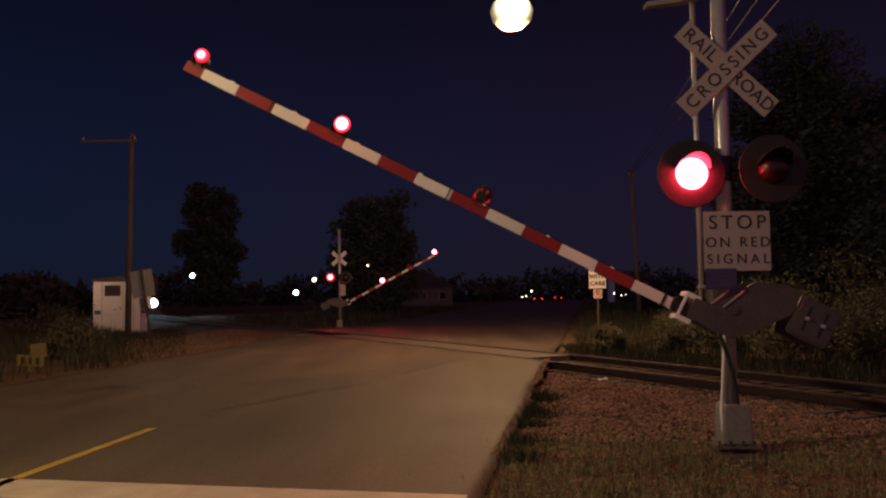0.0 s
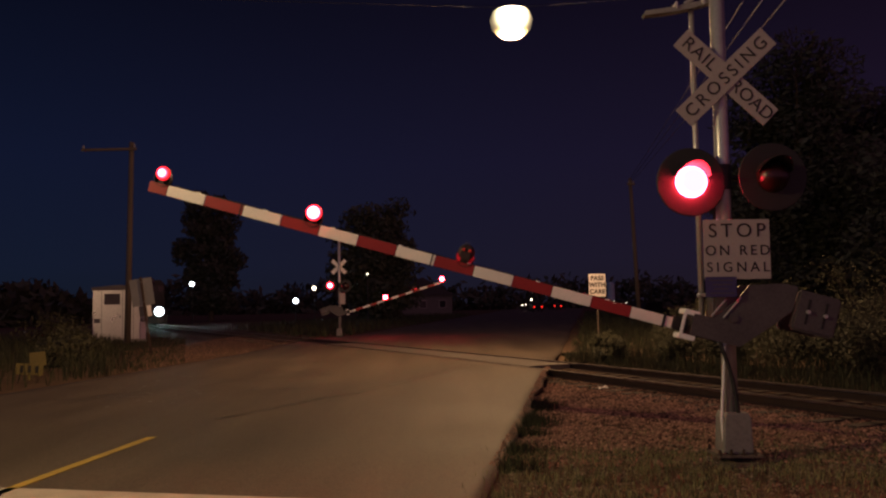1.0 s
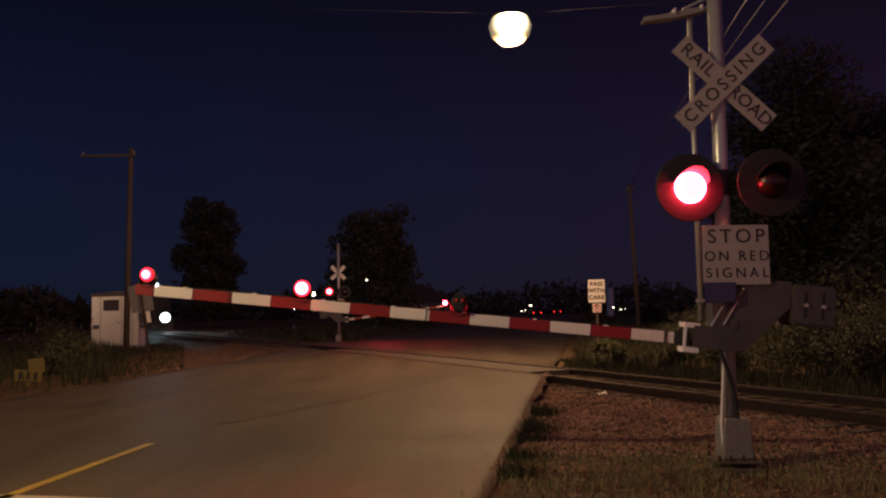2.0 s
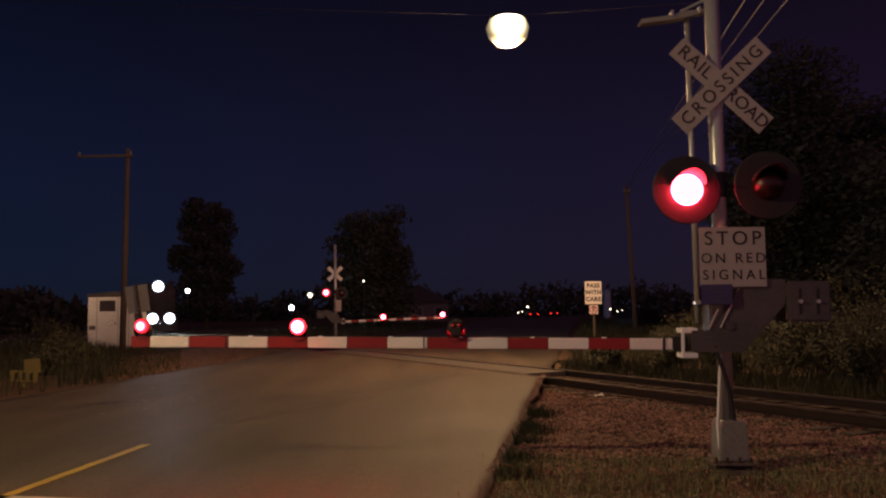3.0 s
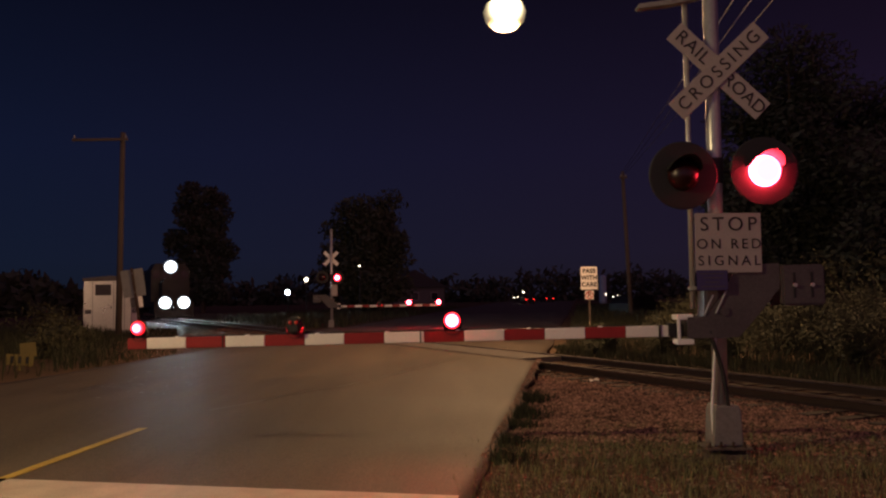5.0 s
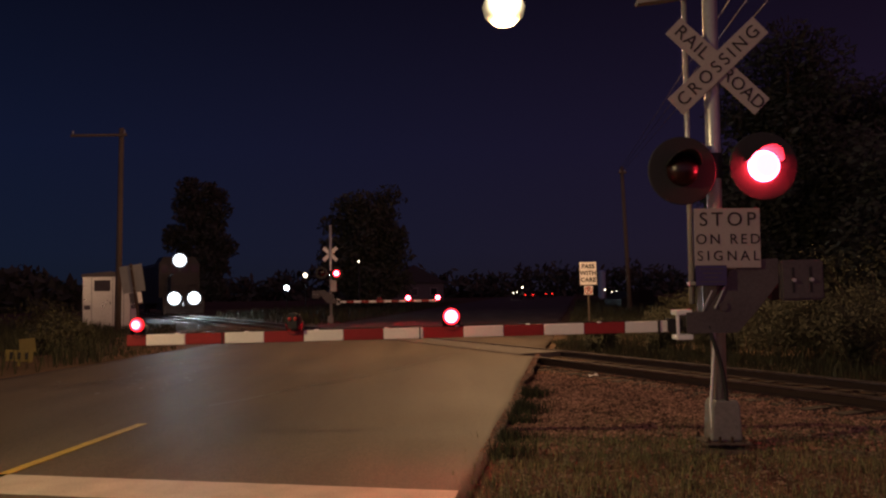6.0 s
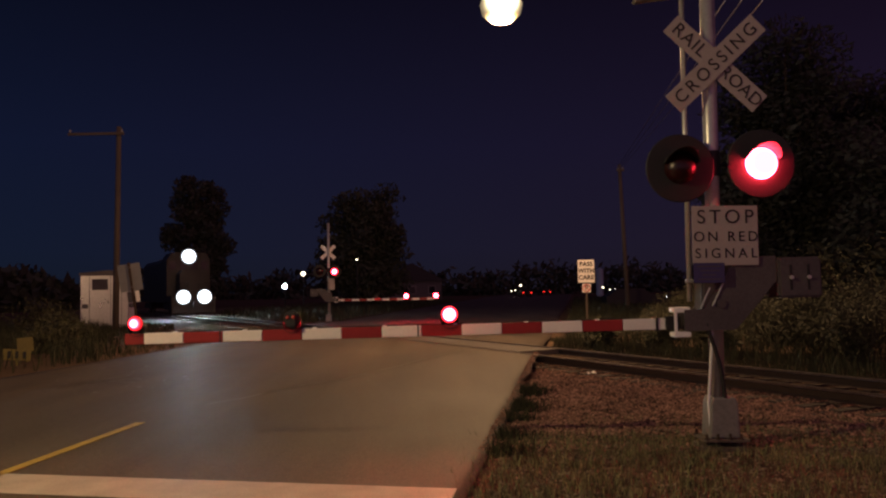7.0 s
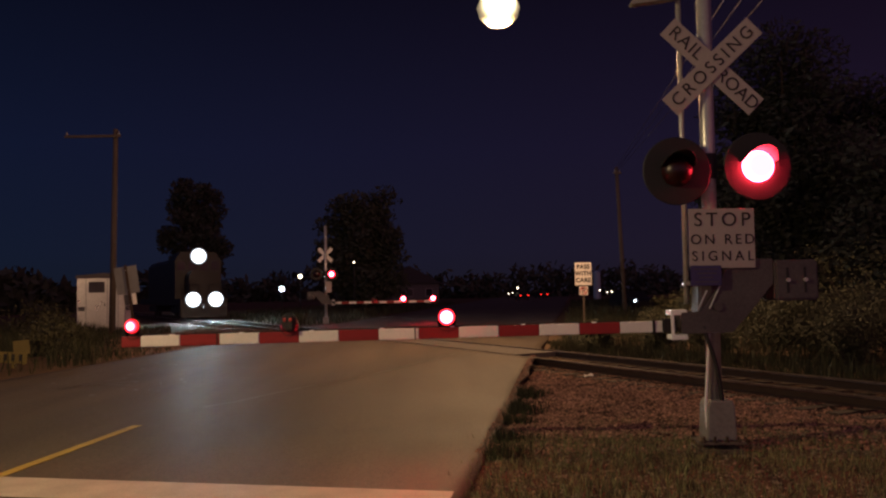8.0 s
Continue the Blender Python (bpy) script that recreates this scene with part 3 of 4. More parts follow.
def tree(place, height, spread, leaves, leaf, label, seed, crown_from=0.25, lean=0.0, material=None):
    rng = random.Random(seed)
    t = thing("tree", Matrix.Translation(place), label, "tree", "trees round the crossing")
    bm = B()
    top = Vector((lean * height, 0, height * 0.82))
    tube(bm, (0, 0, -0.1), top * 0.55, height * 0.022, height * 0.015, 10)
    tube(bm, top * 0.55, top, height * 0.015, height * 0.004, 8)
    clumps = []
    for k in range(44):
        f = crown_from + (0.96 - crown_from) * (k + 0.5) / 44
        a = k * 2.4 + rng.uniform(-.5, .5)
        wide = spread * math.sqrt(max(0.12, 1 - ((f - 0.52) / 0.52) ** 2)) * rng.uniform(0.35, 0.95)
        end = Vector((math.cos(a) * wide + lean * height * f, math.sin(a) * wide, height * f + rng.uniform(-.05, .05) * height))
        start = top * max(0.15, f - 0.22)
        tube(bm, start, end, height * 0.007, height * 0.002, 6)
        clumps.append((end, spread * rng.uniform(0.28, 0.48)))
        clumps.append((start.lerp(end, 0.55), spread * rng.uniform(0.25, 0.4)))
    part("trunk", bm, BARK, t)
    part("crown", leaf_cloud(clumps, leaves, leaf, rng), material or LEAF_FAR, t)
    return t


def bush(place, height, spread, leaves, leaf, seed, label="tangled green roadside bush"):
    rng = random.Random(seed)
    t = thing("bush", Matrix.Translation(place), label, "bush", "bushes on the bank")
    bm, clumps = B(), []
    for k in range(11):
        a = rng.uniform(0, 6.3)
        e = Vector((math.cos(a) * spread * rng.uniform(.2, .9), math.sin(a) * spread * rng.uniform(.2, .9), height * rng.uniform(.35, .95)))
        tube(bm, (rng.uniform(-.1, .1), rng.uniform(-.1, .1), -0.05), e, 0.014, 0.005, 5)
        clumps.append((e, spread * rng.uniform(.25, .5)))
        clumps.append((e * 0.55, spread * rng.uniform(.25, .45)))
    part("woody_base", bm, BARK, t)
    part("foliage", leaf_cloud(clumps, leaves, leaf, rng, 0.9), LEAF, t)


def far_wood(name, centre_y, x0, x1, height, count, seed, label):
    """A distant belt of trees: trunks and leaf clumps that nobody could count."""
    rng = random.Random(seed)
    clumps = []
    x = x0
    while x < x1:
        h = height * (0.6 + 0.5 * noise.noise(Vector((x * 0.05, seed, 0))) + rng.uniform(-.1, .2))
        for k in range(5):
            clumps.append((Vector((x + rng.uniform(-2, 2), centre_y + rng.uniform(-6, 6), h * (k + .4) / 5)), height * .30))
        x += height * 0.22
    tagged(part(name, leaf_cloud(clumps, count, height * 0.11, rng, 0.8), LEAF_FAR), label, "woods", kind="stuff")


tree((-30.5, 104, 0), 16.3, 4.0, 15000, 0.34, "tall dark leafy tree beyond the railway", 21, 0.12)
tree((-7.0, 76, 0), 10.7, 3.9, 16000, 0.26, "broad dark leafy tree behind the far signal", 22, 0.12)
tree((26.6, 62, 0), 20.5, 6.0, 30000, 0.3, "tall dark tree on the bank beyond the track", 23, 0.06)
tree((35.0, 66, 0), 18.5, 6.5, 30000, 0.3, "broad dark leafy tree on the bank", 24, 0.06)
tree((22.8, 60, 0), 11.5, 4.2, 16000, 0.26, "smaller dark tree beside the track", 25, 0.04)
tree((29.5, 50, 0), 10.5, 5.0, 18000, 0.26, "low dark tree on the bank", 26, 0.04)
far_wood("far_wood", 210, -170, 190, 9.5, 15000, 31, "dark belt of woods along the horizon")
far_wood("left_wood", 95, -95, -44, 8, 7000, 32, "dark woods behind the equipment hut")
for k, (bx, by, bh, bs) in enumerate([(4.3, 22.2, .55, .5), (5.6, 21.4, .75, .7), (6.6, 19.9, .95, .85), (7.6, 18.9, 1.25, 1.0), (8.5, 17.6, 1.3, 1.0), (8.9, 19.4, 1.8, 1.2),
                                       (7.9, 16.0, 1.1, .8), (9.6, 15.8, 1.5, 1.0), (10.2, 18.2, 2.1, 1.4), (6.9, 24.5, 1.0, 1.0), (9.2, 23, 1.9, 1.5), (11.5, 21.5, 2.6, 1.7), (4.6, 25.6, .6, .6), (8.2, 27.5, 1.3, 1.2)]):
    bush((bx, by, 0), bh, bs, 5200, 0.036, 40 + k)
for k, (bx, by, bh, bs) in enumerate([(-11.5, 24, .8, .9), (-13, 28, 1.0, 1.0), (-14.6, 31, .8, .9), (-15.4, 33, 1.2, 1.1), (-18, 36, 1.3, 1.2)]):
    bush((bx, by, 0), bh, bs, 900, 0.07, 70 + k, "low tangled weeds and bushes in the tall grass")

# ---- crossing signals and gates ----
FLASH = []


def coin(bm, r, thick, seg=28):
    """A lens: its front half faces -y."""
    prof = [(r * math.sin(a), thick * math.cos(a)) for a in (math.pi * (k + 0.02) / 16.64 for k in range(0, 17))]
    lathe(bm, prof, Matrix.Rotation(radians(90), 4, "X"), seg, True)
    return bm


def flasher(name, parent, place, r, material, phase, label, thick=None, turn=0):
    """A lamp whose lit face turns to the front and away again. phase: L, R or on."""
    bm = coin(B(), r, thick or r * 0.30)
    for f in bm.faces:
        f.material_index = 0 if f.calc_center_median().y < 0 else 1
    ob = part(name, bm, [material, DARK_LENS], parent, label, pose(*place, 0, 0, turn), True)
    if phase in "LR":
        FLASH.append((ob, place, phase, turn))
    return ob


def gate_flasher(parent, place, r, material, phase, turn):
    """A gate lamp: the lit lens in front, a black rear with two small red eyes behind."""
    bm = coin(B(), r, 0.06)
    box(bm, (0, 0.045, -0.01), (0.11, 0.05, 0.15), bevel=0.012)
    for f in bm.faces:
        f.material_index = 0 if f.calc_center_median().y < 0 else 1
    for x in (-0.03, 0.03):
        eye = bmesh.ops.create_uvsphere(bm, u_segments=10, v_segments=6, radius=0.019, matrix=Matrix.Translation((x, 0.07, 0.02)))
        for v in eye["verts"]:
            for f in v.link_faces:
                f.material_index = 2
    ob = part("lamp_lens", bm, [material, BLACK, SIGN_RED], parent, "red gate lamp", pose(*place, 0, 0, turn))
    if phase in "LR":
        FLASH.append((ob, place, phase, turn))
    return ob


def signal_head(sig, x, z, y_front, phase, facing):
    """Round black target with housing, hood and lens. facing: -1 towards local -y, 1 towards +y."""
    turn = pose(x, y_front, z, 0, 0, 0 if facing < 0 else 180)
    head = part("signal_lamp", lathe(B(), [(0.150, 0.02), (0.335, 0.02), (0.345, 0.012), (0.335, 0.0), (0.17, -0.004), (0.165, -0.19), (0.06, -0.22)], Matrix.Rotation(radians(90), 4, "X"), 48),
                TARGET, sig, "round black signal target", turn, False)
    bm = B()
    n, rows = 28, []
    for k in range(n + 1):
        a = radians(15 + 150 * k / n)
        d = 0.26 * (0.35 + 0.65 * max(0, math.sin(radians(180 * k / n))))
        rows.append([bm.verts.new((r * math.cos(a), y, r * math.sin(a))) for r, y in ((0.168, -0.02), (0.175, -0.02 - d), (0.180, -0.02 - d), (0.174, -0.02))])
    for p, q in zip(rows, rows[1:]):
        for i in range(4):
            bm.faces.new((p[i], q[i], q[(i + 1) % 4], p[(i + 1) % 4]))
    part("hood", bm, TARGET, head)
    # far lens drawn larger for the halo painted into it
    flasher("lens", head, (0, -0.012, 0), 0.158 if facing < 0 else 0.20, RED_GLOW if facing < 0 else RED_FAR, phase, "red signal lens", 0.14)
    return head


def gate_arm(sig, pivot, length, phases, back):
    """The striped arm with its side plates and counterweights; it points to local -x."""
    arm = part("gate_arm", box(B(), (-(length + 0.58) / 2, 0.012, -0.19), (length - 0.64, 0.028, 0.07), bevel=0.006), GREY, sig, "red and white striped gate arm", Matrix.Translation(pivot))
    n = int((length - 0.65) / 0.403)
    x = -length
    widths = [0.20] + [0.408] * (n - 1) + [0.56 - 0.005 * (n - 1)]
    alt = True
    for w in widths:
        part("stripe", box(B(), (x + w / 2, 0, -0.19), (w - 0.003, 0.055, 0.112), bevel=0.006), ARM_RED if alt else ARM_WHITE, arm)
        x += w
        alt = not alt
    for dx, ph in ((0.12, "on"), (1.735, phases[0]), (3.345, phases[1])):
        part("lamp_housing", box(box(B(), (-length + dx, 0, -0.115), (0.075, 0.075, 0.045), bevel=0.01), (-length + dx, 0.0, -0.045), (0.10, 0.05, 0.10), bevel=0.012), BLACK, arm)
        cup = pose(-length + dx, 0.035 if back else -0.035, -0.08, 90 if back else -90, 0, 0)
        # lens radius enlarged so that its faded rim reads as glare
        rr = 0.13 if back else 0.086 if ph in "LR" else 0.076
        part("lamp_cup", lathe(B(), [(rr + 0.004, -0.004), (rr + 0.009, -0.004), (rr + 0.009, 0.075), (0.02, 0.085), (0.02, 0.080), (rr + 0.004, 0.070)], cup, 24), BLACK, arm, "black lamp cup")
        gate_flasher(arm, (-length + dx, 0.035 if back else -0.035, -0.08), 0.13 if back else 0.086 if ph in "LR" else 0.076, RED_FAR if back else RED_WIDE if ph in "LR" else RED_SMALL, ph, 180 if back else 0)
    plate = [(-0.36, -0.05), (-0.18, -0.05), (0.0, 0.17), (0.10, 0.36), (0.42, 0.46), (0.56, 0.46), (0.56, 0.22), (0.36, -0.02), (0.14, -0.26), (-0.36, -0.26)]
    for y in (-0.17, 0.17):
        part("side_plate", prism(B(), plate, y - 0.012, y + 0.012), GREY_DARK, arm, "grey steel side plate")
    for y in (-0.17, 0.17):
        weight = part("counterweight", box(B(), (0.78, y, 0.24), (0.42, 0.09, 0.40), bevel=0.02), GREY_DARK, arm, "grey cast counterweight")
        for x in (0.69, 0.86):
            part("slot", box(B(), (x, y + math.copysign(0.046, y), 0.24), (0.024, 0.006, 0.25)), BLACK, weight)
            part("nut", tube(B(), (x, y, 0.24), (x, y + math.copysign(0.075, y), 0.24), 0.020, seg=6), ALU, weight)
    part("arm_cable", hose([(-length + 0.1 + k * 0.18, 0.012, -0.128 + 0.004 * math.sin(k * 1.7)) for k in range(int((length - 0.7) / 0.18))], 0.006, 6), RUBBER, arm, "thin black cable")
    # made-up clips whose white colour stands in for glints on the arm
    for k in range(7):
        part("cable_clip", box(B(), (-length + 0.52 + k * 0.72, 0, -0.130), (0.045, 0.06, 0.012), bevel=0.003), BRACKET, arm, "white clip standing for a glint")
    for dx in (0.99, 3.02):
        part("arm_joint", box(B(), (-length + dx, 0, -0.19), (0.012, 0.062, 0.122)), BLACK, arm)
    for z in (-0.05, -0.295):
        part("arm_bracket", box(B(), (-0.38, -0.07, z), (0.16, 0.22, 0.05), bevel=0.006), BRACKET, arm, "bright aluminium bracket plate")
    part("bracket_web", box(B(), (-0.445, -0.17, -0.17), (0.03, 0.02, 0.21), bevel=0.004), BRACKET, arm)
    part("arm_clamp", box(B(), (-0.44, 0, -0.18), (0.15, 0.12, 0.14), bevel=0.012), BLACK, arm, "black arm clamp")
    part("clamp_band", box(B(), (-0.60, 0, -0.19), (0.025, 0.075, 0.135)), BLACK, arm)
    for a, b in (((-0.20, -0.19, -0.04), (-0.10, -0.19, 0.16)), ((-0.08, -0.19, -0.02), (0.04, -0.19, 0.22))):
        part("link_rod", tube(B(), a, b, 0.010, seg=8), ALU, arm, "bright steel link rod")
    for o in (arm, *arm.children_recursive):
        if not o.name.startswith("lamp_lens"):
            o.data.transform(Matrix.Translation((0, 0, -0.05)))
    return arm


def crossing_signal(m, lettered, group_label, facings, phases, arm_length):
    sig = thing("crossing_signal", m, group_label, "crossing signal", "crossing signals")
    part("mast", tube(B(), (0, 0, 0.42), (0, 0, 5.6 if lettered else 5.45), 0.074, seg=24), ALU, sig, "dull aluminium mast", smooth=True)
    base = part("mast_base", prism(B(), [(-0.125, 0.10), (0.175, 0.10), (0.16, 0.44), (0.135, 0.50), (-0.085, 0.50), (-0.11, 0.44)], -0.14, 0.14), CAST, sig, "cast grey mast base")
    b = base.modifiers.new("edge", "BEVEL")
    b.width, b.segments = 0.015, 2
    # footing and flange take the darkened colour in place of the gap's shade
    part("footing", box(B(), (0, 0, -0.02), (0.46, 0.44, 0.09), bevel=0.02), FOOTING, sig, "gap-darkened concrete footing")
    part("base_flange", box(B(), (0.025, 0, 0.085), (0.44, 0.40, 0.03), bevel=0.008), FOOTING, sig, "gap-darkened steel base flange")
    for x in (-0.17, -0.06, 0.06, 0.17):
        for y in (-0.17, 0.17):
            part("anchor_bolt", tube(tube(B(), (x, y, 0.05), (x, y, 0.15), 0.013, seg=8), (x, y, 0.085), (x, y, 0.11), 0.026, seg=6), RAIL_RUST, sig)
    # crossbuck: two flat blades, the lettered one in front
    cz = 3.86
    for tilt, yy, words in ((43.5, -0.095, ("RAIL", "ROAD")), (-43.5, -0.112, ("CROSSING",))):
        turn = pose(0.035, yy, cz, 0, tilt, 0)
        blade = part("crossbuck_blade", box(B(), (0, 0, 0), (1.22 if lettered else 1.02, 0.010, 0.229 if lettered else 0.20), bevel=0.004), SIGN_WHITE if lettered else SIGN_BRIGHT, sig, "white crossbuck blade", turn)
        if lettered:
            if len(words) == 2:
                writing("RAIL", 0.19, blade, SIGN_BLACK, pose(-0.355, -0.008, 0), 1.10)
                writing("ROAD", 0.185, blade, SIGN_BLACK, pose(0.345, -0.008, 0), 1.0)
            else:
                writing("CROSSING", 0.182, blade, SIGN_BLACK, pose(0, -0.008, 0), 1.36)
    part("crossbuck_clamp", box(box(B(), (0, -0.07, cz), (0.10, 0.03, 0.30)), (0, 0.0, cz), (0.17, 0.17, 0.05), bevel=0.01), ALU, sig)
    # lamps on a cross arm
    part("lamp_crossarm", tube(tube(B(), (-0.44, 0.09, 2.83), (0.46, 0.09, 2.87), 0.024, seg=12), (0, 0, 2.72), (0, 0, 2.98), 0.085, seg=20), BLACK, sig, "black lamp cross arm")
    for facing in facings:
        y = -0.12 if facing < 0 else 0.30
        signal_head(sig, -0.36, 2.79, y, phases[0], facing)
        signal_head(sig, 0.455, 2.83, y, phases[1], facing)
    # mechanism between the side plates
    mech = part("gate_mechanism", box(B(), (0.0, 0, 1.45), (0.34, 0.26, 0.46), bevel=0.02), GREY_DARK, sig, "grey gate mechanism housing")
    part("pivot_shaft", tube(B(), (0, -0.2, 1.43), (0, 0.2, 1.43), 0.045, seg=16), GREY_DARK, mech)
    part("mast_clamp", tube(B(), (0, 0, 1.16), (0, 0, 1.24), 0.10, seg=20), ALU, sig)
    arm = gate_arm(sig, (0.0, 0.0, 1.48), arm_length, phases, not lettered)
    if not lettered:
        part("relay_box", box(B(), (-0.17, 0.05, 2.12), (0.30, 0.16, 0.62), bevel=0.015), SIGN_WHITE, sig, "pale grey relay box")
    if lettered:
        sign = part("stop_sign_plate", box(B(), (0.045, -0.215, 2.105), (0.655, 0.008, 0.59), bevel=0.003), SIGN_WHITE, sig, "white plate lettered stop on red signal")
        for words, z, size, sp in (("STOP", 2.285, 0.195, 1.34), ("ON RED", 2.09, 0.140, 1.34), ("SIGNAL", 1.925, 0.138, 1.44)):
            writing(words, size, sign, SIGN_BLACK, pose(0.05, -0.222, z), sp)
        part("sign_bracket", box(B(), (0, -0.13, 2.2), (0.08, 0.16, 0.05)), ALU, sig)
        blue = part("notice_plate", box(B(), (-0.13, -0.24, 1.735), (0.31, 0.006, 0.20), bevel=0.003), SIGN_BLUE, sig, "small dark blue notice plate")
        for k in range(4):
            part("notice_bar", box(B(), (-0.13 + 0.01 * (k % 2), -0.2445, 1.80 - 0.042 * k), (0.24 - 0.05 * (k % 3), 0.002, 0.010)), GREY_DARK, blue)
        # pipe that stands beside the mast, and the unlit luminaire on it
        part("side_pipe", tube(B(), (-0.205, 0.16, 1.45), (-0.225, 0.13, 4.66), 0.027, seg=14), ALU, sig, "slim upright pipe", smooth=True)
        for z in (1.66, 4.2):
            part("pipe_bracket", box(B(), (-0.13, 0.10, z), (0.26, 0.08, 0.04), bevel=0.006), ALU, sig)
        lum = part("luminaire", prism(B(), [(-0.74, 4.585), (-0.72, 4.615), (-0.40, 4.655), (-0.30, 4.69), (-0.06, 4.72), (-0.02, 4.70), (-0.22, 4.64), (-0.40, 4.605), (-0.72, 4.567)], 0.04, 0.16), GREY, sig, "unlit flat grey luminaire")
        for x in (-0.40, -0.12):
            part("luminaire_clip", box(B(), (x, 0.09, 4.68 + 0.12 * (x + .3)), (0.025, 0.14, 0.07), bevel=0.006), ALU, lum)
        part("luminaire_stay", tube(B(), (-0.30, 0.10, 4.71), (0.0, 0.05, 4.84), 0.014, seg=8), ALU, lum)
        # conduit whitened in place of the street lamp's reflection along it
        part("conduit", tube(tube(B(), (-0.10, -0.09, 0.10), (-0.12, -0.09, 0.44), 0.014, seg=8), (-0.12, -0.09, 0.44), (-0.06, -0.085, 1.2), 0.014, seg=8), BRACKET, sig, "thin conduit whitened for its highlight")
        # black cable from the mechanism down into the base
        run = []
        for k in range(25):
            f = k / 24
            run.append((-0.14 + 0.21 * smooth(0, 1, f) + 0.03 * math.sin(f * 5), -0.16 + 0.05 * f, 1.24 - 0.80 * f))
        part("cable", hose(run, 0.021), RUBBER, sig, "black cable", smooth=True)
    return sig, arm


near_signal, near_arm = crossing_signal(pose(2.76, 8.30, 0.0, 0, 0.45, 0), True, "railway crossing signal with lettered crossbuck and lowering striped gate arm", (-1,), "LR", 6.035)
far_signal, far_arm = crossing_signal(pose(-6.08, 44.6, -0.09, 0, 0, 180), False, "far railway crossing signal seen from behind with a striped gate arm", (1,), "RL", 5.93)


# ---- locomotive ----
def locomotive():
    loco = thing("locomotive", Matrix(), "dark diesel locomotive approaching with white headlights lit", "locomotive")
    # local: front faces -y, rail top at z 0
    part("frame", box(B(), (0, 8.6, 1.15), (3.0, 17.0, 0.45), bevel=0.03), ENGINE, loco)
    part("short_hood", prism(B(), [(-0.85, 1.3), (0.85, 1.3), (0.85, 2.9), (0.65, 3.15), (-0.65, 3.15), (-0.85, 2.9)], 0.55, 1.9), ENGINE, loco, "low dark nose")
    cab = part("cab", prism(B(), [(-1.5, 1.35), (1.5, 1.35), (1.5, 3.9), (1.15, 4.45), (-1.15, 4.45), (-1.5, 3.9)], 1.9, 4.4), ENGINE, loco, "dark locomotive cab")
    for x in (-1.1, -0.38, 0.38, 1.1):
        part("cab_window", box(B(), (x, 1.89, 3.55), (0.50, 0.03, 0.6), bevel=0.01), WINDOW, cab)
    part("long_hood", prism(B(), [(-0.95, 1.35), (0.95, 1.35), (0.95, 3.9), (0.7, 4.2), (-0.7, 4.2), (-0.95, 3.9)], 4.4, 16.6), ENGINE, loco)
    part("pilot", prism(B(), [(-1.45, 0.15), (1.45, 0.15), (1.5, 1.0), (-1.5, 1.0)], 0.05, 0.25), ENGINE, loco, "dark front pilot plate")
    part("coupler", box(box(B(), (0, -0.25, 0.85), (0.25, 0.7, 0.28), bevel=0.03), (0, -0.6, 0.85), (0.36, 0.2, 0.34), bevel=0.04), ENGINE, loco)
    for s in (-1, 1):
        bm = B()
        for z in (1.75, 2.3):
            tube(bm, (s * 0.35, 0.12, z), (s * 1.42, 0.12, z), 0.02, seg=8)
        for x in (0.35, 0.9, 1.42):
            tube(bm, (s * x, 0.12, 1.35), (s * x, 0.12, 2.3), 0.02, seg=8)
        part("handrail", bm, ENGINE, loco)
        for k in range(4):
            part("step", box(B(), (s * 1.38, 0.35, 0.35 + 0.27 * k), (0.3, 0.4, 0.03)), ENGINE, loco)
    for y in (2.9, 4.7, 12.3, 14.1):
        for s in (-1, 1):
            part("wheel", lathe(B(), [(0.05, -0.06), (0.49, -0.06), (0.53, -0.04), (0.50, 0.06), (0.05, 0.07)], pose(s * 0.75, y, 0.5, 0, 90, 0), 28, True), RAIL_RUST, loco)
    for y in (3.8, 13.2):
        part("truck", box(B(), (0, y, 0.62), (2.3, 3.4, 0.45), bevel=0.05), ENGINE, loco)
    out = []
    # lenses drawn well over true size to carry their painted halo
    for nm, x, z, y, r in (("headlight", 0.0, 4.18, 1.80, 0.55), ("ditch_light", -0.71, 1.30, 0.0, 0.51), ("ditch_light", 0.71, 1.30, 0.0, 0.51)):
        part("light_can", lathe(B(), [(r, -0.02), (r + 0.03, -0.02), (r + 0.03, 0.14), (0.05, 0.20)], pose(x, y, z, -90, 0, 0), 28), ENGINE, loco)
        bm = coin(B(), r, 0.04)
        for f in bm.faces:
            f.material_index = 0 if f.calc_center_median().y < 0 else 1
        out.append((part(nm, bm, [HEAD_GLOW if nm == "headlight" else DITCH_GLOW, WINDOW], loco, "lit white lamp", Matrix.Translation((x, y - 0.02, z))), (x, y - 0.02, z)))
    return loco, out


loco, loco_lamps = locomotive()


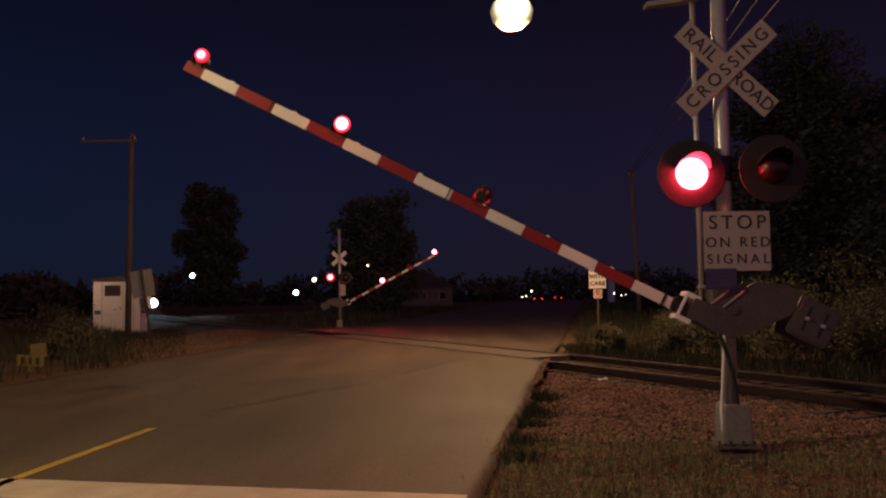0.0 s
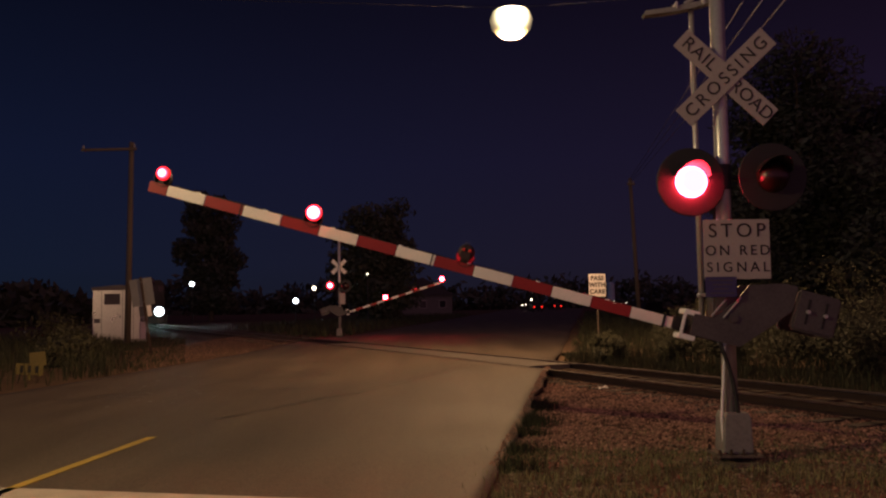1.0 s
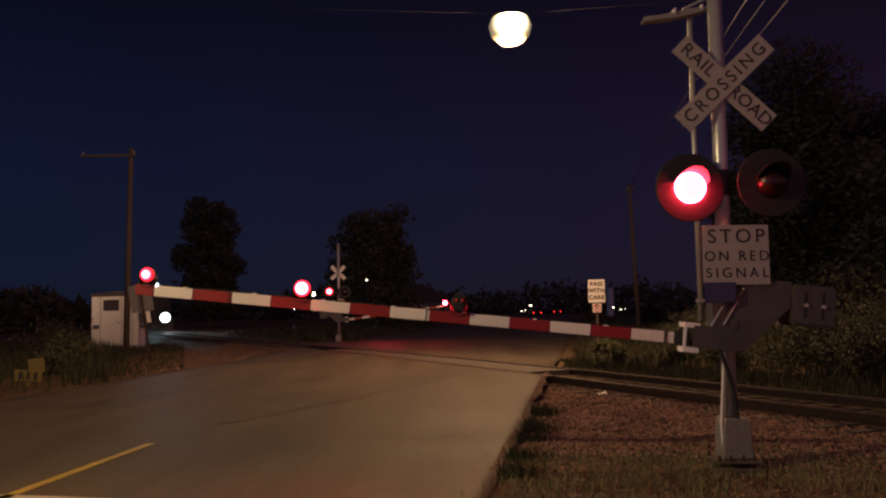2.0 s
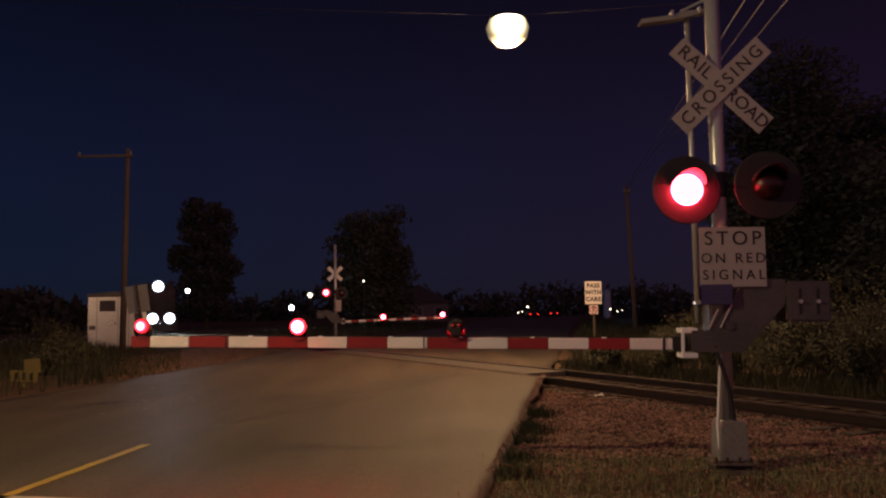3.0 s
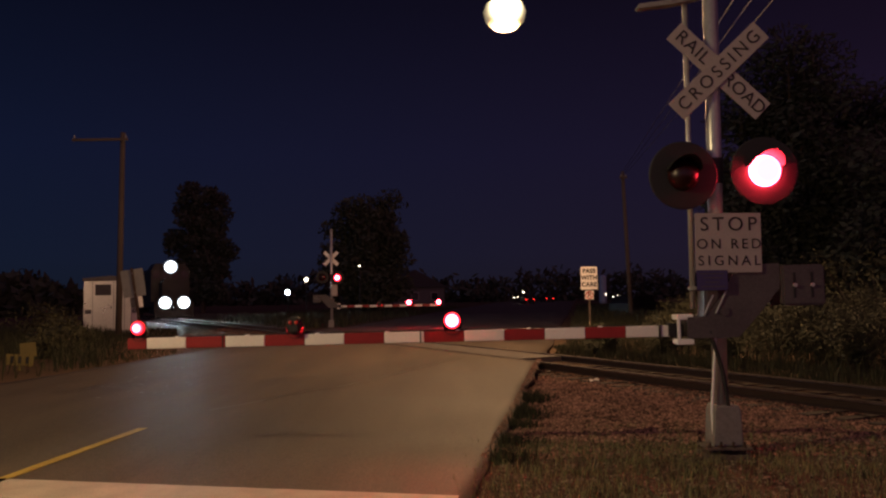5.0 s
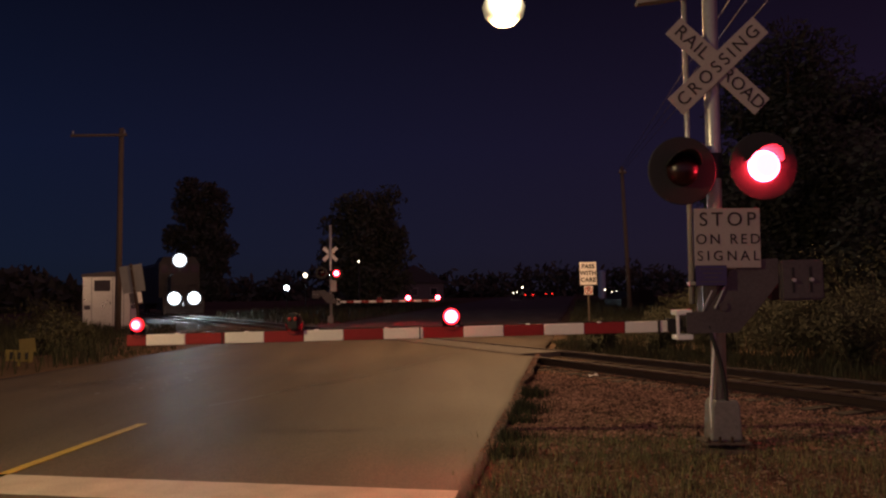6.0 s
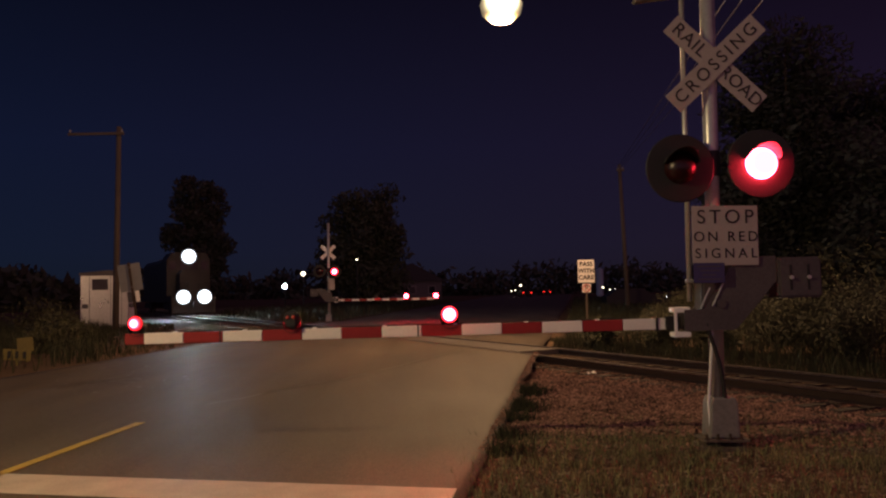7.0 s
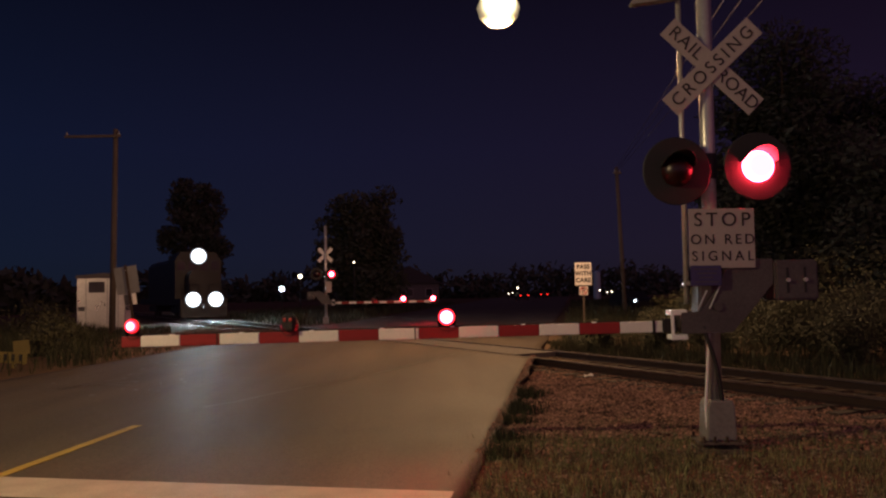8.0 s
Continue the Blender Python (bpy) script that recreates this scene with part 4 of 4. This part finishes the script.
# ---- hut, poles, signs on the left ----
def hut():
    h = thing("equipment_hut", pose(-17.38, 42.9, 0, 0, 0, 21), "bare aluminium railway equipment hut in the tall grass", "equipment hut")
    part("hut_body", box(B(), (0, 0, 1.37), (2.55, 1.8, 2.58), bevel=0.02), HUT, h)
    part("hut_roof", prism(B(), [(-1.34, 2.66), (1.34, 2.66), (1.34, 2.80), (0, 2.93), (-1.34, 2.80)], -1.02, 1.02), GREY_DARK, h, "shallow grey metal roof")
    part("hut_base", box(B(), (0, 0, 0.06), (2.6, 1.85, 0.16)), CAST, h)
    door = part("hut_door", box(B(), (-0.36, -0.905, 1.40), (0.88, 0.03, 2.36), bevel=0.008), HUT, h, "plain metal hut door")
    part("handle", box(B(), (0.02, -0.935, 1.30), (0.05, 0.04, 0.16)), HUT_DARK, door)
    vent = part("vent", box(B(), (-0.36, -0.925, 2.20), (0.76, 0.02, 0.56), bevel=0.004), HUT_DARK, h, "dark louvred vent")
    for k in range(6):
        part("louvre", box(B(), (0, 0, 0), (0.70, 0.012, 0.07), pose(-0.36, -0.943, 1.98 + 0.088 * k, 35, 0, 0)), HUT_DARK, vent)
    for x in (-0.86, 0.14, 0.66, 1.0):
        part("seam", box(B(), (x, -0.905, 1.37), (0.03, 0.02, 2.54)), GREY_SIGN, h)
    part("door_panel", box(B(), (-1.07, -0.905, 1.10), (0.30, 0.02, 0.22), bevel=0.004), HUT_DARK, h, "small dark access panel")
    part("door_lamp", lathe(B(), [(0.01, 0.10), (0.05, 0.085), (0.06, 0.03), (0.05, 0.0)], pose(1.02, -0.90, 2.36, 90, 0, 0), 16, True), FAR_WHITE, h, "small lit white lamp")
    part("meter", lathe(B(), [(0.02, 0.10), (0.12, 0.09), (0.13, 0.0)], pose(1.14, -0.90, 1.12, 90, 0, 0), 20), HUT_DARK, h, "round dark meter cover")


hut()


def utility_pole(place, height, lean, arms, label):
    p = thing("utility_pole", Matrix.Translation(place), label, "utility pole", "utility poles")
    part("pole", tube(B(), (0, 0, -0.1), (lean, 0, height), 0.15, 0.11, 14), POLE_WOOD, p, smooth=True)
    for z, x0, x1 in arms:
        f = z / height
        part("crossarm", box(B(), (lean * f + (x0 + x1) / 2, -0.16, z), (x1 - x0, 0.10, 0.12), bevel=0.01), POLE_WOOD, p)
        for x in (x0 + .1, x1 - .1):
            part("insulator", lathe(B(), [(0.02, 0.06), (0.05, 0.08), (0.035, 0.14), (0.05, 0.16), (0.02, 0.22)], Matrix.Translation((lean * f + x, -0.16, z)), 12, True), GREY, p)
    return p


utility_pole((-15.05, 38.0, 0), 9.5, 0.15, [(9.15, -2.3, 0.3)], "weathered wooden utility pole beside the hut")
utility_pole((11.85, 52.0, 0), 9.4, -0.30, [(9.0, -0.25, 0.25)], "leaning wooden utility pole beyond the track")


def wire(a, b, sag, r, label):
    n, last, bm = 24, None, B()
    for k in range(n + 1):
        f = k / n
        p = Vector(a).lerp(Vector(b), f) - Vector((0, 0, sag * 4 * f * (1 - f)))
        if last is not None:
            tube(bm, last, p, r, seg=5, caps=False)
        last = p
    return tagged(part("overhead_wire", bm, GREY_DARK), label, "wire", "overhead wires")


def road_sign_back():
    s = thing("road_sign", pose(-10.78, 29.5, -0.21, 0, -8.0, 10), "grey back of a tilted road sign in the grass", "road sign")
    part("post", box(B(), (0, 0, 1.52), (0.085, 0.05, 3.04), bevel=0.006), RAIL_RUST, s, "dark steel post")
    part("plate", box(B(), (-0.02, 0.04, 2.50), (0.78, 0.006, 0.98), bevel=0.003), GREY_SIGN, s, "bare metal sign back")
    part("small_plate", box(B(), (0.14, 0.05, 1.80), (0.15, 0.006, 0.40), bevel=0.003), SIGN_BRIGHT, s, "pale small plate")
    part("small_plate", box(B(), (-0.13, 0.05, 1.80), (0.16, 0.006, 0.38), bevel=0.003), GREY_DARK, s, "dull dark small plate")
    for z in (2.15, 2.85):
        part("bolt", tube(B(), (0, -0.035, z), (0, 0.05, z), 0.016, seg=6), ALU, s)


road_sign_back()


def pass_sign():
    s = thing("pass_with_care_sign", pose(5.42, 30.5, 0), "white road sign lettered pass with care", "road sign")
    part("post", box(B(), (0, 0.03, 1.25), (0.06, 0.05, 2.5)), POLE_WOOD, s)
    plate = part("plate", box(B(), (0, -0.01, 2.21), (0.62, 0.008, 0.85), bevel=0.003), SIGN_BRIGHT, s)
    for w, z in (("PASS", 2.47), ("WITH", 2.22), ("CARE", 1.97)):
        writing(w, 0.215, plate, SIGN_BLACK, pose(0, -0.018, z), 1.10, bold=0.0085)
    small = part("small_plate", box(B(), (0.0, -0.01, 1.58), (0.32, 0.008, 0.32), bevel=0.003), SIGN_BRIGHT, s)
    writing("P", 0.27, small, SIGN_BLACK, pose(0, -0.017, 1.58), bold=0.004)
    part("ring", lathe(B(), [(0.115, 0), (0.145, 0), (0.145, 0.004), (0.115, 0.004)], pose(0, -0.016, 1.58, 90, 0, 0), 28), SIGN_RED, small)
    part("slash", box(B(), (0, 0, 0), (0.25, 0.003, 0.03), pose(0, -0.021, 1.58, 0, 45, 0)), SIGN_RED, small)


pass_sign()


def marker(place, w, h, bars, label):
    s = thing("marker_post", Matrix.Translation(place) @ pose(0, 0, 0, 0, 4 if bars else -5, 12), label, "marker", "yellow markers")
    part("post", box(B(), (0, 0.02, 0.35), (0.06, 0.05, 0.75)), MARKER, s)
    plate = part("plate", box(B(), (0, -0.015, 0.62), (w, 0.012, h), bevel=0.004), MARKER, s)
    for k in range(bars):
        part("bar", box(B(), (-w / 2 + (k + 0.8) * w / (bars + 0.6), -0.023, 0.62), (w * 0.12, 0.003, h * 0.62)), SIGN_BLACK, plate)


marker((-10.3, 19.9, -0.38), 0.62, 0.27, 3, "yellow marker board with worn black characters in the grass")
marker((-10.55, 21.0, -0.20), 0.38, 0.36, 0, "plain yellow marker plate in the grass")


# ---- street lamps ----
def street_lamp_ahead():
    x, y, z = LAMP_AHEAD
    s = thing("street_lamp", Matrix.Translation((x, y, 0)), "lit street lamp hung over the road on a span wire", "street lamp", "street lamps")
    # bowl made oversize to leave room for the painted halo
    bowl = part("bowl", lathe(B(), [(0.02, -0.57), (0.33, -0.50), (0.57, -0.28), (0.64, 0.0), (0.55, 0.23), (0.2, 0.34)], None, 56, True), BULB_GLOW, s, "glowing lamp bowl", Matrix.Translation((0, 0, z)), True)
    part("cap", lathe(B(), [(0.40, 0.29), (0.24, 0.36), (0.12, 0.39), (0.05, 0.44)], Matrix.Translation((0, 0, z)), 28), GREY, s)
    part("span_wire", tube(tube(B(), (-24, 0, z + 1.6), (0, 0, z + 0.38), 0.008, seg=6), (0, 0, z + 0.38), (24, 0, z + 1.6), 0.008, seg=6), BLACK, s)
    for px in (-24, 24):
        part("pole", tube(B(), (px, 0, -0.2), (px, 0, z + 1.9), 0.14, 0.10, 14), POLE_WOOD, s)


def street_lamp_behind():
    x, y, z = LAMP_BEHIND
    s = thing("street_lamp", Matrix.Translation((x, y, 0)), "lit street lamp on a pole behind the stop line", "street lamp", "street lamps")
    part("head", lathe(B(), [(0.30, -0.02), (0.30, 0.04), (0.16, 0.14), (0.03, 0.18)], Matrix.Translation((0, 0, z)), 24, True), GREY, s)
    part("bowl", lathe(B(), [(0.02, -0.16), (0.16, -0.13), (0.25, -0.025)], Matrix.Translation((0, 0, z)), 24), BULB_GLOW, s)
    part("bracket", tube(B(), (-6.2, 0, z - 0.6), (-0.2, 0, z + 0.08), 0.045, seg=10), ALU, s)
    part("pole", tube(B(), (-6.2, 0, -0.2), (-6.2, 0, z + 0.6), 0.14, 0.1, 14), POLE_WOOD, s)


street_lamp_ahead()
street_lamp_behind()
utility_pole((4.5, -6.0, 0), 8.9, 0.0, [(8.3, -0.9, 0.9)], "wooden utility pole behind the stop line")
for wx, wz in ((-0.75, 8.42), (-0.1, 8.38), (0.75, 8.42)):
    wire((4.5 + wx, -6.0, wz), (11.56 + 0.2 * wx, 51.8, 9.22), 0.1, 0.011, "thin bare overhead wire between utility poles")


# ---- distance ----
def far_lamp(place, r, material, label, height=None):
    x, y, z = place
    s = thing("distant_lamp", Matrix.Translation((x, y, 0)), label, "lamp", "distant lamps")
    part("globe", lathe(B(), [(r * math.sin(a), r * -math.cos(a)) for a in (0.1, .6, 1.1, 1.6, 2.1, 2.6, 3.0)], Matrix.Translation((0, 0, z)), 14, True), material, s)
    part("pole", tube(B(), (0, 0.1, -0.2), (0, 0.1, z - r * .9), 0.06, 0.05, 8), BLACK, s)


def house(place, w, d, h, turn, lit):
    s = thing("house", Matrix.Translation(place) @ Matrix.Rotation(radians(turn), 4, "Z"), "distant house in the dark with dim lit windows", "house", "distant houses")
    wall = part("wall", box(B(), (0, 0, h / 2), (w, d, h)), HOUSE, s)
    part("roof", prism(B(), [(-w / 2 - .4, h), (w / 2 + .4, h), (0, h + w * 0.3)], -d / 2 - .4, d / 2 + .4), ROOF, s)
    for k in range(3):
        x = -w / 2 + w * (k + .5) / 3
        win = part("window", box(B(), (x, -d / 2 - 0.02, h * 0.55), (1.1, 0.06, 1.2)), SIGN_WHITE, wall)
        part("pane", box(B(), (x, -d / 2 - 0.06, h * 0.55), (0.95, 0.02, 1.05)), FAR_WARM if k in lit else WINDOW, win)


def car(place, turn):
    c = thing("car", Matrix.Translation(place) @ Matrix.Rotation(radians(turn), 4, "Z"), "distant dark car with red tail lamps lit", "car")
    body = part("body", prism(B(), [(-2.2, .35), (2.2, .35), (2.25, .75), (1.9, .95), (1.1, 1.0), (.5, 1.45), (-1.4, 1.45), (-2.0, 1.0), (-2.25, .9)], -0.88, 0.88, Matrix.Rotation(radians(90), 4, "Z")), CAR_PAINT, c)
    for s in (-1, 1):
        part("tail_lamp", box(B(), (s * 0.68, -2.27, 0.82), (0.30, 0.05, 0.16), bevel=0.01), TAIL_GLOW, body)
        for y in (-1.35, 1.35):
            part("wheel", lathe(B(), [(0.1, -0.1), (0.31, -0.1), (0.33, 0), (0.31, 0.1), (0.1, 0.1)], pose(s * 0.8, y, 0.33, 0, 90, 0), 18, True), RUBBER, c)
    part("rear_window", box(B(), (0, -1.72, 1.2), (1.3, 0.04, 0.36), pose(0, 0, 0)), WINDOW, body)


far_lamp((-27.9, 88, 4.3), 0.24, FAR_WHITE, "bright white yard lamp far beyond the railway")
far_lamp((-17.1, 90, 2.3), 0.27, FAR_WHITE, "bright white yard lamp beyond the far signal")
far_lamp((-15.4, 92, 3.7), 0.24, FAR_WARM, "warm white yard lamp beyond the far signal")
far_lamp((-6.93, 68, 4.24), 0.07, FAR_WARM, "small dim lamp before the dark tree")
for fx, fy, fz, fr in ((14.6, 150, 2.15, 0.17), (12.9, 150, 1.15, 0.10), (14.5, 160, 1.26, 0.10), (25.9, 131, 1.5, 0.12), (28.9, 140, 1.1, 0.10), (29.7, 140, 1.2, 0.10)):
    far_lamp((fx, fy, fz), fr, FAR_WARM, "small distant lamp along the road")
car((14.9, 146, 0), 6)
car((21.4, 170, 0), 8)
house((-5, 128, 0), 9, 8, 3.0, 10, ())
silo = thing("silo", Matrix.Translation((26.4, 136, 0)), "pale blue silo far behind the signs", "silo")
part("silo_body", lathe(B(), [(0.62, 0), (0.62, 4.4), (0.15, 4.75)], None, 24, True), TANK, silo)


def turning_car():
    c = thing("car", pose(14.3, 60, 0, 0, 0, 95), "dark car turning towards the crossing with one headlamp lit", "car")
    body = part("body", prism(B(), [(-2.2, .35), (2.2, .35), (2.25, .75), (1.9, .95), (1.1, 1.0), (.5, 1.45), (-1.4, 1.45), (-2.0, 1.0), (-2.25, .9)], -0.88, 0.88, Matrix.Rotation(radians(-90), 4, "Z")), CAR_PAINT, c)
    for s in (-1, 1):
        part("headlamp_tube", lathe(B(), [(0.11, 0.0), (0.11, 0.30), (0.13, 0.30), (0.13, 0.0)], pose(s * 0.62, -2.22, 0.78, 90, 0, 0), 16, False), BLACK, body)
        part("headlamp", box(B(), (s * 0.62, -2.26, 0.78), (0.17, 0.03, 0.15), bevel=0.01), CAR_LAMP if s < 0 else WINDOW, body)
        for y in (-1.35, 1.35):
            part("wheel", lathe(B(), [(0.1, -0.1), (0.31, -0.1), (0.33, 0), (0.31, 0.1), (0.1, 0.1)], pose(s * 0.8, y, 0.33, 0, 90, 0), 18, True), RUBBER, c)
    return c


side_car = turning_car()


# ---- all that moves ----
LEFT_ON = [(-1, 0.1), (0.7, 1.3), (1.87, 2.4), (2.95, 3.5), (4.1, 4.62), (5.2, 5.75), (6.3, 6.88), (7.42, 7.87)]
RIGHT_ON = [(0.1, 0.7), (1.3, 1.87), (2.4, 2.86), (3.5, 4.1), (4.62, 5.2), (5.75, 6.3), (6.88, 7.39), (7.95, 9)]


def flash_rows(place, spans, turn=0, ends=8.0):
    """Turns a lamp's lit face to the front for the spans given and away between them."""
    on = any(a <= 0 < b for a, b in spans)
    angle = 0 if on else 180
    rows = [(0.0, angle)]
    turns = sorted([(round(a * FPS) - 3) for a, b in spans if a > 0.11] + [round(b * FPS) for a, b in spans if 0 < b < ends])
    if spans[0][0] == 0.1:
        turns = sorted(turns + [1])
    for k in turns:
        if k / FPS > rows[-1][0]:
            rows.append((k / FPS, angle))
        for j in (1, 2, 3):
            rows.append(((k + j) / FPS, angle + 60 * j))
        angle += 180
    rows = [r for r in rows if r[0] < ends]
    rows.append((ends, rows[-1][1]))
    return [(t, pose(*place, 0, 0, a + turn)) for t, a in rows]


NEAR_LIFT = [(0.0, 27.4), (0.1, 26.25), (0.5, 21.5), (1.0, 15.85), (1.5, 10.4), (1.7, 8.6), (2.2, 5.0), (2.8, 2.3), (3.0, 1.2), (3.2, -0.2), (3.5, -1.5), (3.7, -0.48), (3.85, 0.0), (4.0, -0.13), (4.2, -0.38), (4.5, -0.82), (4.7, -0.55), (5.2, -0.62), (5.8, -0.68), (8.0, -0.66)]
FAR_LIFT = [(0.0, 27.7), (0.1, 26.6), (0.5, 22.2), (1.0, 16.7), (1.5, 11.2), (1.7, 9.2), (2.2, 5.6), (2.8, 2.4), (3.0, 1.4), (3.2, 0.6), (3.5, 0.0), (8.0, 0.0)]


def motions():
    walk(near_arm, [(t, pose(0, 0, 1.48, 0, a - 0.45, -1.8 + 1.7 * max(0, a) / 27.8)) for t, a in NEAR_LIFT])
    walk(far_arm, [(t, pose(0, 0, 1.48, 0, a, 0)) for t, a in FAR_LIFT])
    heading = math.degrees(math.atan2(TRACK_WAY.y, TRACK_WAY.x)) - 90
    rows = []
    for t in [k * 0.25 for k in range(33)]:
        y = 53.0 + 3.85 * (8.0 - t)
        rows.append((t, pose(track_x(y), y, 0.138, 0, 0, heading)))
    walk(loco, rows)
    walk(side_car, [(t, pose(14.16, 60.2, 0, 0, 0, a)) for t, a in ((0.0, 140), (4.0, 135), (6.5, 110), (7.3, 80), (7.7, 55), (8.0, 8))])
    for ob, place, phase, turn in FLASH:
        walk(ob, flash_rows(place, LEFT_ON if phase == "L" else RIGHT_ON, turn))
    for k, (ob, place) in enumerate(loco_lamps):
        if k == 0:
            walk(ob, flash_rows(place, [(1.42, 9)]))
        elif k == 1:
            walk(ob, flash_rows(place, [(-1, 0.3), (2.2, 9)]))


motions()
